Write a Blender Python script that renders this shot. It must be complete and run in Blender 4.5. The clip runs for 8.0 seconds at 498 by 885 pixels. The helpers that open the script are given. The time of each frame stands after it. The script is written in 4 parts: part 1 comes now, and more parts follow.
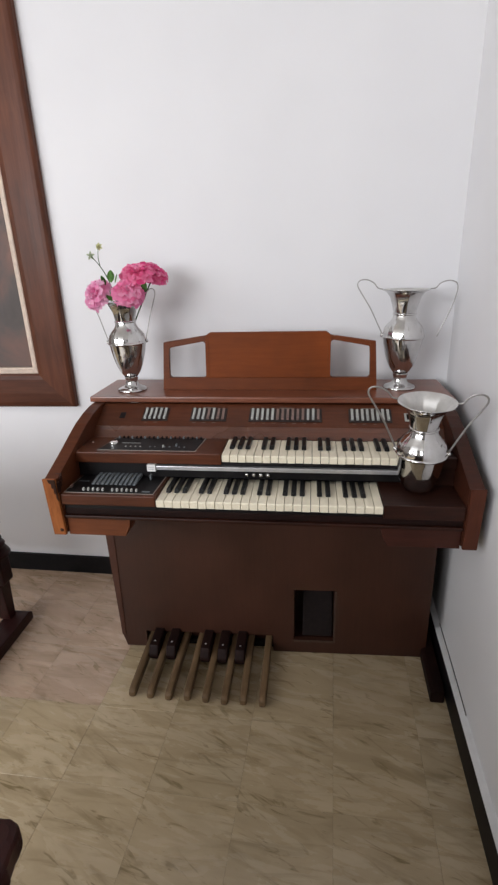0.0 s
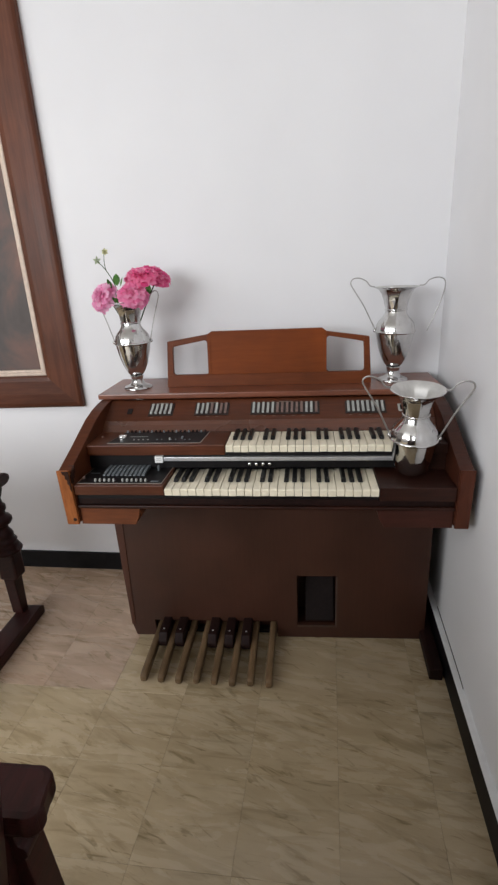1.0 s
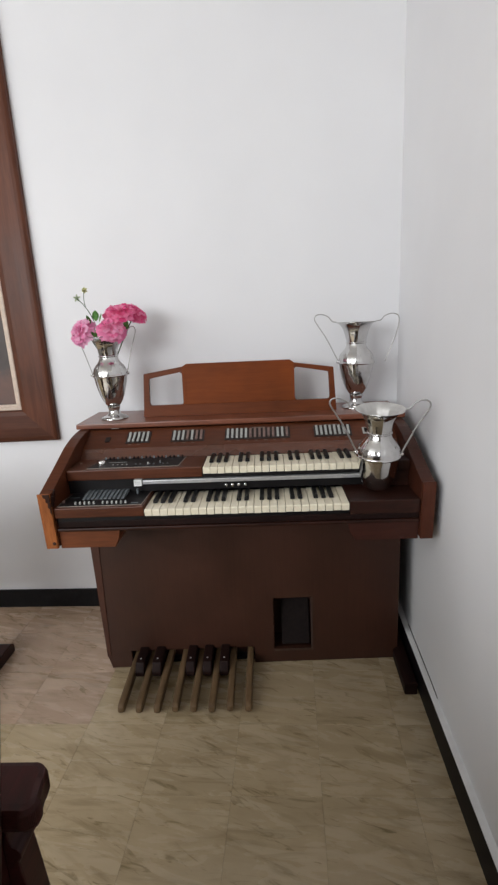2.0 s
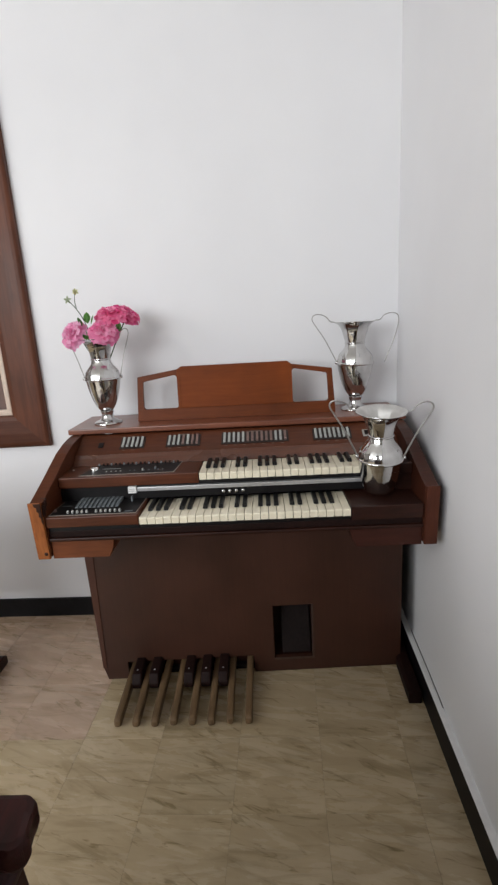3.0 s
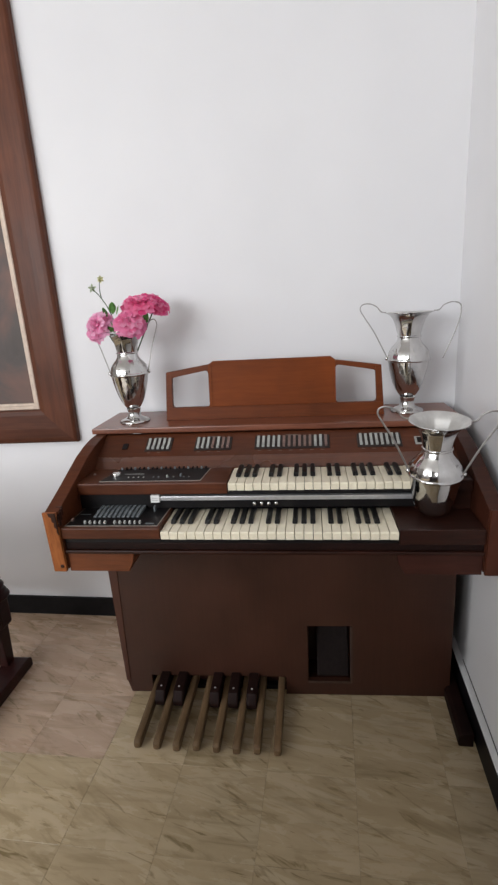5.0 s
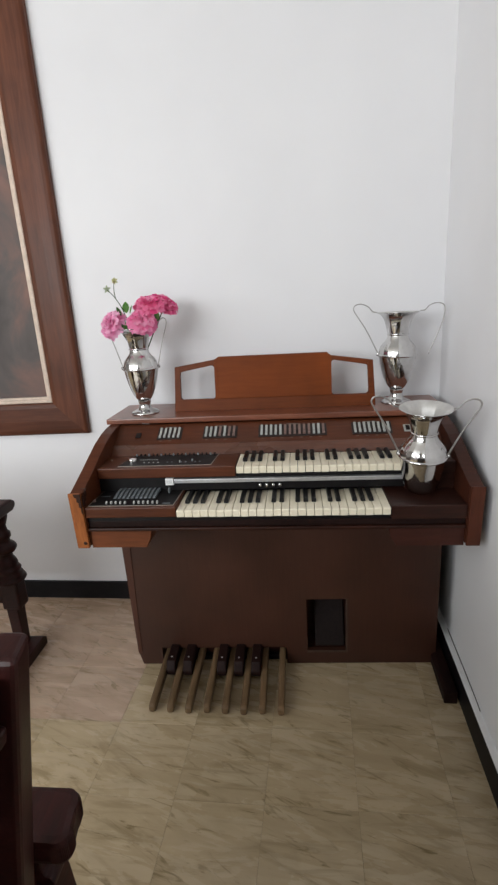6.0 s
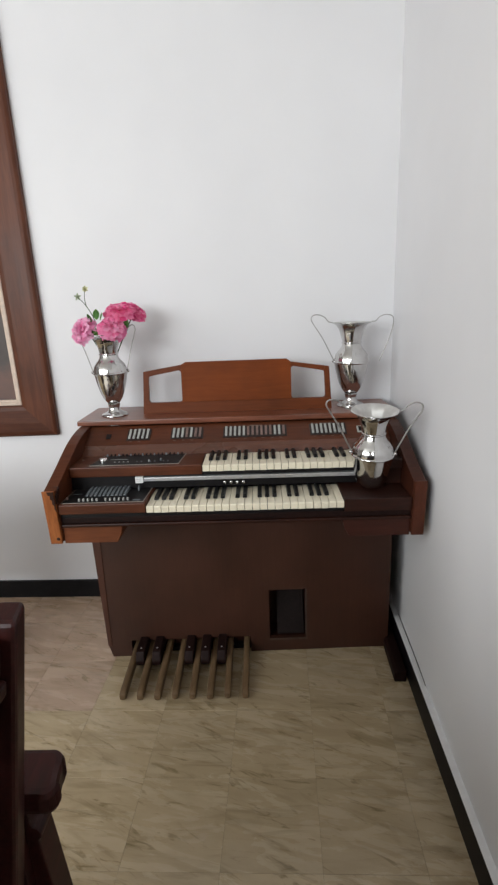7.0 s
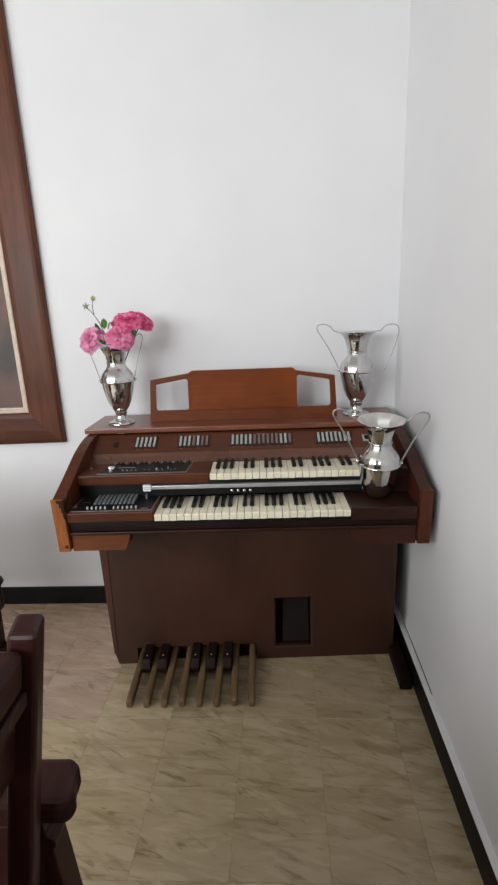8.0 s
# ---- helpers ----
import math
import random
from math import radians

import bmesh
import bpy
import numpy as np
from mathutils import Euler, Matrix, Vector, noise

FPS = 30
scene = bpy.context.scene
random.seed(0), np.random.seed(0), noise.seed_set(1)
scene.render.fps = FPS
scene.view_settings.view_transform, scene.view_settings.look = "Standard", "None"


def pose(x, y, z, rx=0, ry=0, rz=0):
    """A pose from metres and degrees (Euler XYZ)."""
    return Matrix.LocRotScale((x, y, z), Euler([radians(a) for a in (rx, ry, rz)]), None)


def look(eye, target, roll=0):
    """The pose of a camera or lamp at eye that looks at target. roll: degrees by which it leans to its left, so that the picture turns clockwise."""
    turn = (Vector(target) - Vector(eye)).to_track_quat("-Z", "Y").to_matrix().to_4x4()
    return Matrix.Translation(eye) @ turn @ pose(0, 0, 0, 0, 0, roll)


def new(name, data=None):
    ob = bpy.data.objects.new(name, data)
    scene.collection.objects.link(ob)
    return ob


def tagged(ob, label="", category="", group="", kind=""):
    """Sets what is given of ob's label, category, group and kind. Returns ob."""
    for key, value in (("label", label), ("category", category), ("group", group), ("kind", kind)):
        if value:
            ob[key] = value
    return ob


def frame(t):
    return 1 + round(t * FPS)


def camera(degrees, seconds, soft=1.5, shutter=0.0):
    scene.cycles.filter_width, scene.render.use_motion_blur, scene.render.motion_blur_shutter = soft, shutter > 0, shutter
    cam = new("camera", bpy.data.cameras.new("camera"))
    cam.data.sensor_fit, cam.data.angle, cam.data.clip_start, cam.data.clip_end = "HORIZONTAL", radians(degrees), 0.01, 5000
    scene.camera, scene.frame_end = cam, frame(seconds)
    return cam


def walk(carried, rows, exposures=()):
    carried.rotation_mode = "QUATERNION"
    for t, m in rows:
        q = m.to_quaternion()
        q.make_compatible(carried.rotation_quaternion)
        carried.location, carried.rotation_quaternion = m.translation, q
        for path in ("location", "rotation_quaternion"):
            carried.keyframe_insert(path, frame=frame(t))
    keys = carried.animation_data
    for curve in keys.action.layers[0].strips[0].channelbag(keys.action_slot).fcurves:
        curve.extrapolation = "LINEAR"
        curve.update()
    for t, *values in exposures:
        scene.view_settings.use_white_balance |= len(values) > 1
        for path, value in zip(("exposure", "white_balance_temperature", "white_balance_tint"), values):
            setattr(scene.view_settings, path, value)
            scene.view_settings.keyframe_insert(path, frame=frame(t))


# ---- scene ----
cam = camera(53.2, 8.0, soft=2.35)
PATH = [
    (0, (0.415, -1.887, 1.349), (0.177, -0.025, 0.66), -1.7),
    (0.5, (0.426, -1.906, 1.341), (0.184, -0.044, 0.654), -1.8),
    (1, (0.414, -1.979, 1.331), (0.181, -0.107, 0.667), -2.8),
    (1.2, (0.402, -2.014, 1.318), (0.203, -0.122, 0.707), -3.0),
    (1.5, (0.388, -2.059, 1.286), (0.239, -0.14, 0.743), -3.0),
    (1.8, (0.387, -2.078, 1.281), (0.284, -0.145, 0.780), -2.9),
    (2, (0.385, -2.085, 1.273), (0.299, -0.145, 0.794), -2.7),
    (2.2, (0.378, -2.088, 1.265), (0.311, -0.145, 0.792), -2.7),
    (3.3, (0.380, -1.996, 1.284), (0.307, -0.056, 0.803), -3.3),
    (3.5, (0.374, -1.963, 1.292), (0.303, -0.024, 0.809), -3.1),
    (4, (0.379, -1.869, 1.297), (0.269, 0.067, 0.806), -2.5),
    (4.2, (0.385, -1.848, 1.298), (0.248, 0.082, 0.793), -2.6),
    (4.5, (0.389, -1.84, 1.297), (0.187, 0.077, 0.766), -3.0),
    (5, (0.4, -1.858, 1.3), (0.151, 0.053, 0.764), -3.3),
    (5.2, (0.388, -1.882, 1.305), (0.145, 0.027, 0.763), -3.3),
    (6.3, (0.356, -2.055, 1.306), (0.198, -0.135, 0.767), -2.7),
    (6.5, (0.364, -2.079, 1.305), (0.24, -0.156, 0.771), -2.3),
    (7, (0.367, -2.123, 1.324), (0.312, -0.196, 0.792), -2.2),
    (7.5, (0.358, -2.135, 1.332), (0.301, -0.202, 0.821), -2.3),
    (8, (0.345, -2.132, 1.341), (0.29, -0.2, 0.827), -2.1),
]
walk(cam, [(t, look(eye, target, roll)) for t, eye, target, roll in PATH],
     [(0.0, -0.10, 6500, 10.6), (1.5, -0.15, 6500, 8.0), (3.5, -0.15, 6500, 8.0), (4.2, -0.14, 6500, 8.8), (4.6, -0.11, 6500, 9.5), (6.5, -0.13, 6500, 6.6), (8.0, -0.10, 6500, 6.6)])

# ---- world and light ----
world = bpy.data.worlds.new("world")
scene.world = world
world.use_nodes = True
wn = world.node_tree.nodes
sky = wn.new("ShaderNodeTexSky")
sky.sky_type = "NISHITA"
sky.sun_disc = False
sky.sun_elevation = radians(50)
sky.sun_rotation = radians(200)
wn["Background"].inputs["Strength"].default_value = 0.1
world.node_tree.links.new(sky.outputs["Color"], wn["Background"].inputs["Color"])

# room: the back wall runs along x, the other walls close the place
ROOM_L, ROOM_F, ROOM_H = -3.6, -4.6, 2.95
ADDED_SIDEWIN = (-3.7, -2.3, 1.15, 2.75)
WIN = (-3.5, -0.9, 1.15, 2.75)


def window_light(x, y, z, sx, sz, power, turn, tint):
    lamp = bpy.data.lights.new("window_light", "AREA")
    lamp.shape, lamp.size, lamp.size_y, lamp.energy, lamp.color = "RECTANGLE", sx, sz, power, tint
    ob = new("window_light", lamp)
    ob.matrix_world = pose(x, y, z, 90, 0, turn)
    return ob


window_light((WIN[0] + WIN[1]) / 2, ROOM_F + 0.02, (WIN[2] + WIN[3]) / 2, 2.5, 1.5, 139, 0, (0.952, 0.966, 1.0))
# second lamp in an added, unseen left opening, to brighten the side wall
window_light(ROOM_L + 0.02, (ADDED_SIDEWIN[0] + ADDED_SIDEWIN[1]) / 2, (ADDED_SIDEWIN[2] + ADDED_SIDEWIN[3]) / 2, 1.3, 1.5, 36, -90, (0.952, 0.966, 1.0))


# ---- materials ----
def material(name):
    m = bpy.data.materials.new(name)
    m.use_nodes = True
    return m, m.node_tree.nodes, m.node_tree.links, m.node_tree.nodes["Principled BSDF"]


def ramp(nodes, stops):
    r = nodes.new("ShaderNodeValToRGB")
    while len(r.color_ramp.elements) < len(stops):
        r.color_ramp.elements.new(0.5)
    for e, (p, c) in zip(r.color_ramp.elements, stops):
        e.position, e.color = p, (*c, 1)
    return r


def noise_node(nodes, links, vec, scale, detail=4.0, rough=0.6, distort=0.0):
    n = nodes.new("ShaderNodeTexNoise")
    n.inputs["Scale"].default_value, n.inputs["Detail"].default_value = scale, detail
    n.inputs["Roughness"].default_value, n.inputs["Distortion"].default_value = rough, distort
    if vec:
        links.new(vec, n.inputs["Vector"])
    return n


def stretched(nodes, links, scale, rot=(0, 0, 0), source="Object"):
    if source == "World":
        out = nodes.new("ShaderNodeNewGeometry").outputs["Position"]
    else:
        out = nodes.new("ShaderNodeTexCoord").outputs[source]
    mp = nodes.new("ShaderNodeMapping")
    mp.inputs["Scale"].default_value = scale
    mp.inputs["Rotation"].default_value = [radians(a) for a in rot]
    links.new(out, mp.inputs["Vector"])
    return mp.outputs["Vector"]


def bump(nodes, links, b, height, strength, distance=0.002):
    n = nodes.new("ShaderNodeBump")
    n.inputs["Strength"].default_value, n.inputs["Distance"].default_value = strength, distance
    links.new(height, n.inputs["Height"])
    links.new(n.outputs["Normal"], b.inputs["Normal"])


def wood(name, dark, light, grain=(2.0, 30.0, 30.0), rough=0.35, coat=0.25, wear=0.0, spec=0.22):
    """Varnished wood: fine grain along one axis, broad uneven stain, patchy gloss."""
    m, n, l, b = material(name)
    vec = stretched(n, l, grain)
    fine = noise_node(n, l, vec, 3.0, 8.0, 0.65, 0.6)
    broad = noise_node(n, l, None, 4.0, 3.0)
    geo = n.new("ShaderNodeNewGeometry")
    l.new(geo.outputs["Position"], broad.inputs["Vector"])
    mid = tuple(0.5 * (p + q) for p, q in zip(dark, light))
    r = ramp(n, [(0.32, dark), (0.5, mid), (0.68, light)])
    l.new(fine.outputs["Fac"], r.inputs["Fac"])
    stain = ramp(n, [(0.3, (0.72, 0.72, 0.72)), (0.7, (1.15, 1.12, 1.1))])
    l.new(broad.outputs["Fac"], stain.inputs["Fac"])
    mix = n.new("ShaderNodeMix")
    mix.data_type, mix.blend_type = "RGBA", "MULTIPLY"
    mix.inputs["Factor"].default_value = 1.0
    l.new(r.outputs["Color"], mix.inputs["A"])
    l.new(stain.outputs["Color"], mix.inputs["B"])
    colour = mix.outputs["Result"]
    if wear:
        w = noise_node(n, l, None, 22.0, 6.0, 0.7)
        l.new(geo.outputs["Position"], w.inputs["Vector"])
        wr = ramp(n, [(0.62, (0, 0, 0)), (0.72, (wear, wear, wear))])
        l.new(w.outputs["Fac"], wr.inputs["Fac"])
        mix2 = n.new("ShaderNodeMix")
        mix2.data_type = "RGBA"
        l.new(wr.outputs["Color"], mix2.inputs["Factor"])
        l.new(colour, mix2.inputs["A"])
        mix2.inputs["B"].default_value = (light[0] * 1.8, light[1] * 1.9, light[2] * 2.0, 1)
        colour = mix2.outputs["Result"]
    l.new(colour, b.inputs["Base Color"])
    rr = n.new("ShaderNodeMapRange")
    rr.inputs["To Min"].default_value, rr.inputs["To Max"].default_value = rough - 0.08, rough + 0.15
    l.new(broad.outputs["Fac"], rr.inputs["Value"])
    l.new(rr.outputs["Result"], b.inputs["Roughness"])
    b.inputs["Coat Weight"].default_value = coat * 0.4
    b.inputs["Coat Roughness"].default_value = 0.25
    b.inputs["Specular IOR Level"].default_value = spec
    bump(n, l, b, fine.outputs["Fac"], 0.15)
    return m


def plain(name, colour, rough=0.5, metal=0.0, vary=0.12, scale=60.0, relief=0.1, spec=0.4):
    """A plain surface with slight mottling and fine relief."""
    m, n, l, b = material(name)
    geo = n.new("ShaderNodeNewGeometry")
    f = noise_node(n, l, geo.outputs["Position"], scale, 5.0)
    lo = tuple(c * (1 - vary) for c in colour)
    hi = tuple(min(1, c * (1 + vary)) for c in colour)
    r = ramp(n, [(0.3, lo), (0.7, hi)])
    l.new(f.outputs["Fac"], r.inputs["Fac"])
    l.new(r.outputs["Color"], b.inputs["Base Color"])
    b.inputs["Roughness"].default_value, b.inputs["Metallic"].default_value = rough, metal
    b.inputs["Specular IOR Level"].default_value = spec
    if relief:
        bump(n, l, b, f.outputs["Fac"], relief, 0.001)
    return m


def wall_paint():
    m, n, l, b = material("wall_paint")
    geo = n.new("ShaderNodeNewGeometry")
    big = noise_node(n, l, geo.outputs["Position"], 1.3, 3.0)
    fine = noise_node(n, l, geo.outputs["Position"], 140.0, 3.0)
    lump = noise_node(n, l, geo.outputs["Position"], 9.0, 4.0)
    r = ramp(n, [(0.3, (0.757, 0.753, 0.769)), (0.7, (0.81, 0.806, 0.818))])
    l.new(big.outputs["Fac"], r.inputs["Fac"])
    l.new(r.outputs["Color"], b.inputs["Base Color"])
    b.inputs["Roughness"].default_value = 0.6
    add = n.new("ShaderNodeMath")
    add.operation = "MULTIPLY_ADD"
    add.inputs[1].default_value = 0.25
    l.new(fine.outputs["Fac"], add.inputs[0])
    l.new(lump.outputs["Fac"], add.inputs[2])
    bump(n, l, b, add.outputs["Value"], 0.12, 0.004)
    return m


def tile_material(name, low, mid, high):
    """Marbled vinyl: a soft mottled ground with streaks and short dark strokes."""
    m, n, l, b = material(name)
    info = n.new("ShaderNodeObjectInfo")
    off = n.new("ShaderNodeVectorMath")
    off.operation = "MULTIPLY_ADD"
    off.inputs[1].default_value = (1, 1, 1)
    geo = n.new("ShaderNodeNewGeometry")
    l.new(geo.outputs["Position"], off.inputs[0])
    comb = n.new("ShaderNodeCombineXYZ")
    rnd = n.new("ShaderNodeMath")
    rnd.operation = "MULTIPLY"
    rnd.inputs[1].default_value = 37.0
    l.new(info.outputs["Random"], rnd.inputs[0])
    for k in ("X", "Y", "Z"):
        l.new(rnd.outputs["Value"], comb.inputs[k])
    l.new(comb.outputs["Vector"], off.inputs[2])

    def layer(rot, scale):
        turn = n.new("ShaderNodeMapping")
        turn.inputs["Rotation"].default_value = (0, 0, radians(rot))
        l.new(off.outputs["Vector"], turn.inputs["Vector"])
        mp = n.new("ShaderNodeMapping")
        mp.inputs["Scale"].default_value = scale
        l.new(turn.outputs["Vector"], mp.inputs["Vector"])
        return mp.outputs["Vector"]

    soft = noise_node(n, l, layer(12, (2.2, 9.0, 1)), 2.0, 5.0, 0.6, 0.8)
    base = ramp(n, [(0.25, low), (0.5, mid), (0.75, high)])
    l.new(soft.outputs["Fac"], base.inputs["Fac"])
    colour = base.outputs["Color"]
    for rot, scale, lo, hi, amount in ((10, (1.4, 8.0, 1), 0.52, 0.80, 0.36), (24, (2.4, 11.0, 1), 0.55, 0.71, 0.50), (2, (2.0, 15.0, 1), 0.55, 0.71, 0.46), (30, (4.2, 21.0, 1), 0.60, 0.68, 0.66), (12, (3.8, 24.0, 1), 0.62, 0.69, 0.72)):
        st = noise_node(n, l, layer(rot, scale), 2.0, 4.0, 0.6, 0.9)
        sr = ramp(n, [(lo, (0, 0, 0)), (hi, (amount, amount, amount))])
        l.new(st.outputs["Fac"], sr.inputs["Fac"])
        mx = n.new("ShaderNodeMix")
        mx.data_type = "RGBA"
        l.new(sr.outputs["Color"], mx.inputs["Factor"])
        l.new(colour, mx.inputs["A"])
        mx.inputs["B"].default_value = (0.165, 0.116, 0.048, 1)
        colour = mx.outputs["Result"]
    tone = n.new("ShaderNodeMapRange")
    tone.inputs["To Min"].default_value, tone.inputs["To Max"].default_value = 0.95, 1.05
    l.new(info.outputs["Random"], tone.inputs["Value"])
    mul = n.new("ShaderNodeVectorMath")
    mul.operation = "SCALE"
    l.new(colour, mul.inputs[0])
    l.new(tone.outputs["Result"], mul.inputs["Scale"])
    l.new(mul.outputs["Vector"], b.inputs["Base Color"])
    rr = n.new("ShaderNodeMapRange")
    rr.inputs["To Min"].default_value, rr.inputs["To Max"].default_value = 0.2, 0.34
    l.new(soft.outputs["Fac"], rr.inputs["Value"])
    l.new(rr.outputs["Result"], b.inputs["Roughness"])
    wav = noise_node(n, l, geo.outputs["Position"], 14.0, 3.0)
    bump(n, l, b, wav.outputs["Fac"], 0.08, 0.004)
    return m


def silver():
    m, n, l, b = material("polished_silver_plate")
    geo = n.new("ShaderNodeNewGeometry")
    tar = noise_node(n, l, geo.outputs["Position"], 18.0, 6.0, 0.65)
    r = ramp(n, [(0.3, (0.70, 0.695, 0.69)), (0.6, (0.56, 0.55, 0.54)), (0.8, (0.36, 0.33, 0.30))])
    l.new(tar.outputs["Fac"], r.inputs["Fac"])
    l.new(r.outputs["Color"], b.inputs["Base Color"])
    b.inputs["Metallic"].default_value = 1.0
    rr = n.new("ShaderNodeMapRange")
    rr.inputs["To Min"].default_value, rr.inputs["To Max"].default_value = 0.07, 0.16
    l.new(tar.outputs["Fac"], rr.inputs["Value"])
    l.new(rr.outputs["Result"], b.inputs["Roughness"])
    dent = noise_node(n, l, geo.outputs["Position"], 26.0, 2.0)
    bump(n, l, b, dent.outputs["Fac"], 0.24, 0.004)
    return m


def painting():
    """A dark, aged oil painting: brown-grey ground with dull rose passages."""
    m, n, l, b = material("aged_oil_paint")
    geo = n.new("ShaderNodeNewGeometry")
    big = noise_node(n, l, geo.outputs["Position"], 2.6, 5.0, 0.55, 0.6)
    r = ramp(n, [(0.3, (0.05, 0.042, 0.04)), (0.48, (0.10, 0.085, 0.08)), (0.6, (0.19, 0.11, 0.09)), (0.75, (0.34, 0.17, 0.13))])
    l.new(big.outputs["Fac"], r.inputs["Fac"])
    l.new(r.outputs["Color"], b.inputs["Base Color"])
    b.inputs["Roughness"].default_value = 0.55
    b.inputs["Specular IOR Level"].default_value = 0.25
    fine = noise_node(n, l, geo.outputs["Position"], 120.0, 4.0)
    bump(n, l, b, fine.outputs["Fac"], 0.2, 0.001)
    return m


def petal_material(name, deep, pale):
    m, n, l, b = material(name)
    info = n.new("ShaderNodeObjectInfo")
    mixr = ramp(n, [(0.0, deep), (1.0, pale)])
    l.new(info.outputs["Random"], mixr.inputs["Fac"])
    l.new(mixr.outputs["Color"], b.inputs["Base Color"])
    b.inputs["Roughness"].default_value = 0.7
    b.inputs["Specular IOR Level"].default_value = 0.2
    thin = n.new("ShaderNodeBsdfTranslucent")
    l.new(mixr.outputs["Color"], thin.inputs["Color"])
    mix = n.new("ShaderNodeMixShader")
    mix.inputs["Fac"].default_value = 0.5
    l.new(b.outputs["BSDF"], mix.inputs[1])
    l.new(thin.outputs["BSDF"], mix.inputs[2])
    l.new(mix.outputs["Shader"], n["Material Output"].inputs["Surface"])
    return m


CASE = wood("case_walnut", (0.066, 0.0178, 0.0066), (0.102, 0.030, 0.0118), (3.0, 34.0, 34.0), 0.38, 0.18)
DARKCASE = wood("dark_walnut", (0.017, 0.0052, 0.0031), (0.034, 0.0102, 0.0058), (3.0, 30.0, 30.0), 0.4, 0.12)
PANEL = wood("base_laminate", (0.042, 0.0153, 0.0088), (0.051, 0.0192, 0.0112), (44.0, 44.0, 2.0), 0.42, 0.1, 0.0, 0.34)
REST = wood("rest_mahogany", (0.152, 0.034, 0.0060), (0.192, 0.046, 0.0085), (2.0, 26.0, 26.0), 0.48, 0.0, 0.0, 0.14)
WING = wood("dark_mahogany", (0.112, 0.027, 0.0068), (0.152, 0.039, 0.0100), (2.0, 26.0, 26.0), 0.46, 0.04, 0.0, 0.16)
LID = wood("lid_walnut", (0.15, 0.046, 0.024), (0.215, 0.074, 0.039), (2.5, 30.0, 30.0), 0.30, 0.8, 0.12, 0.45)
RAW = wood("worn_raw_edge", (0.21, 0.062, 0.016), (0.34, 0.115, 0.034), (30.0, 30.0, 4.0), 0.5, 0.05, 0.3)
FRAMEWOOD = wood("frame_wood", (0.084, 0.0265, 0.0125), (0.135, 0.046, 0.0225), (22.0, 22.0, 1.6), 0.42, 0.12)
FRAMEWOOD_H = wood("frame_wood_level", (0.070, 0.0225, 0.0115), (0.112, 0.0385, 0.0195), (1.6, 22.0, 22.0), 0.45, 0.1)
PEW = wood("pew_wood", (0.017, 0.0044, 0.0038), (0.041, 0.0088, 0.0074), (26.0, 4.0, 26.0), 0.4, 0.12, 0.04)
PEDALWOOD = wood("pedal_wood", (0.100, 0.061, 0.030), (0.178, 0.114, 0.060), (30.0, 3.0, 30.0), 0.45, 0.15, 0.25)
SHARPWOOD = wood("dark_pedal_wood", (0.009, 0.0034, 0.0027), (0.018, 0.0064, 0.005), (26.0, 4.0, 26.0), 0.55, 0.02, 0.0, 0.15)
WALL = wall_paint()
# for the walls out of view: dark to lessen bounce and dim silver reflections
FARWALL = plain("unseen_dark_plaster", (0.30, 0.285, 0.27), 0.7, 0, 0.08, 3.0, 0.05)
CEIL = plain("ceiling_paint", (0.78, 0.78, 0.77), 0.7, 0, 0.04, 8.0, 0.05)
TILE = tile_material("olive_marbled_vinyl", (0.373, 0.286, 0.170), (0.447, 0.349, 0.217), (0.508, 0.408, 0.267))
TILE_ROSE = tile_material("rose_marbled_vinyl", (0.412, 0.286, 0.200), (0.491, 0.351, 0.250), (0.545, 0.410, 0.300))
GROUT = plain("joint_dirt", (0.20, 0.154, 0.092), 0.8, 0, 0.3, 30.0)
BASEB = plain("black_baseboard_paint", (0.008, 0.0072, 0.0078), 0.45, 0, 0.4, 25.0, 0.2, 0.14)
IVORY = plain("ivory_plastic", (0.78, 0.715, 0.56), 0.34, 0, 0.05, 40.0, 0.02)
EBONY = plain("black_key_plastic", (0.007, 0.0065, 0.0065), 0.32, 0, 0.2, 50.0, 0.03, 0.22)
BLACK = plain("matt_black_panel", (0.0056, 0.0046, 0.0050), 0.45, 0, 0.3, 50.0, 0.06, 0.25)
GREYTAB = plain("grey_lever_plastic", (0.125, 0.14, 0.15), 0.4, 0, 0.15, 50.0)
WHITETAB = plain("pale_tab_plastic", (0.36, 0.37, 0.35), 0.4, 0, 0.12, 50.0)
PINKTAB = plain("rose_tab_plastic", (0.19, 0.125, 0.108), 0.4, 0, 0.15, 50.0)
STRIP = plain("brushed_aluminium", (0.62, 0.62, 0.63), 0.35, 0.85, 0.08, 90.0)
TAG = plain("white_card", (0.78, 0.78, 0.76), 0.6, 0, 0.05, 60.0)
INK = plain("faded_ink", (0.5, 0.5, 0.5), 0.7)
INKLINE = plain("worn_label_print", (0.16, 0.13, 0.11), 0.6)
CHROME = plain("chrome", (0.78, 0.77, 0.75), 0.15, 1.0, 0.05, 60.0, 0.0)
RUBBER = plain("ribbed_rubber", (0.013, 0.0085, 0.0078), 0.7, 0, 0.3, 80.0, 0.1, 0.12)
RIM = plain("pale_recess_rim", (0.055, 0.033, 0.025), 0.5, 0, 0.35, 40.0)
BANK = plain("dark_bank_plate", (0.020, 0.012, 0.010), 0.5, 0, 0.3, 60.0)
SILVER = silver()
WORNSILVER = plain("dulled_silver_strip", (0.40, 0.385, 0.37), 0.42, 1.0, 0.2, 50.0, 0.15)
LINING = plain("dull_silver_lining", (0.66, 0.65, 0.63), 0.58, 1.0, 0.12, 30.0, 0.1)
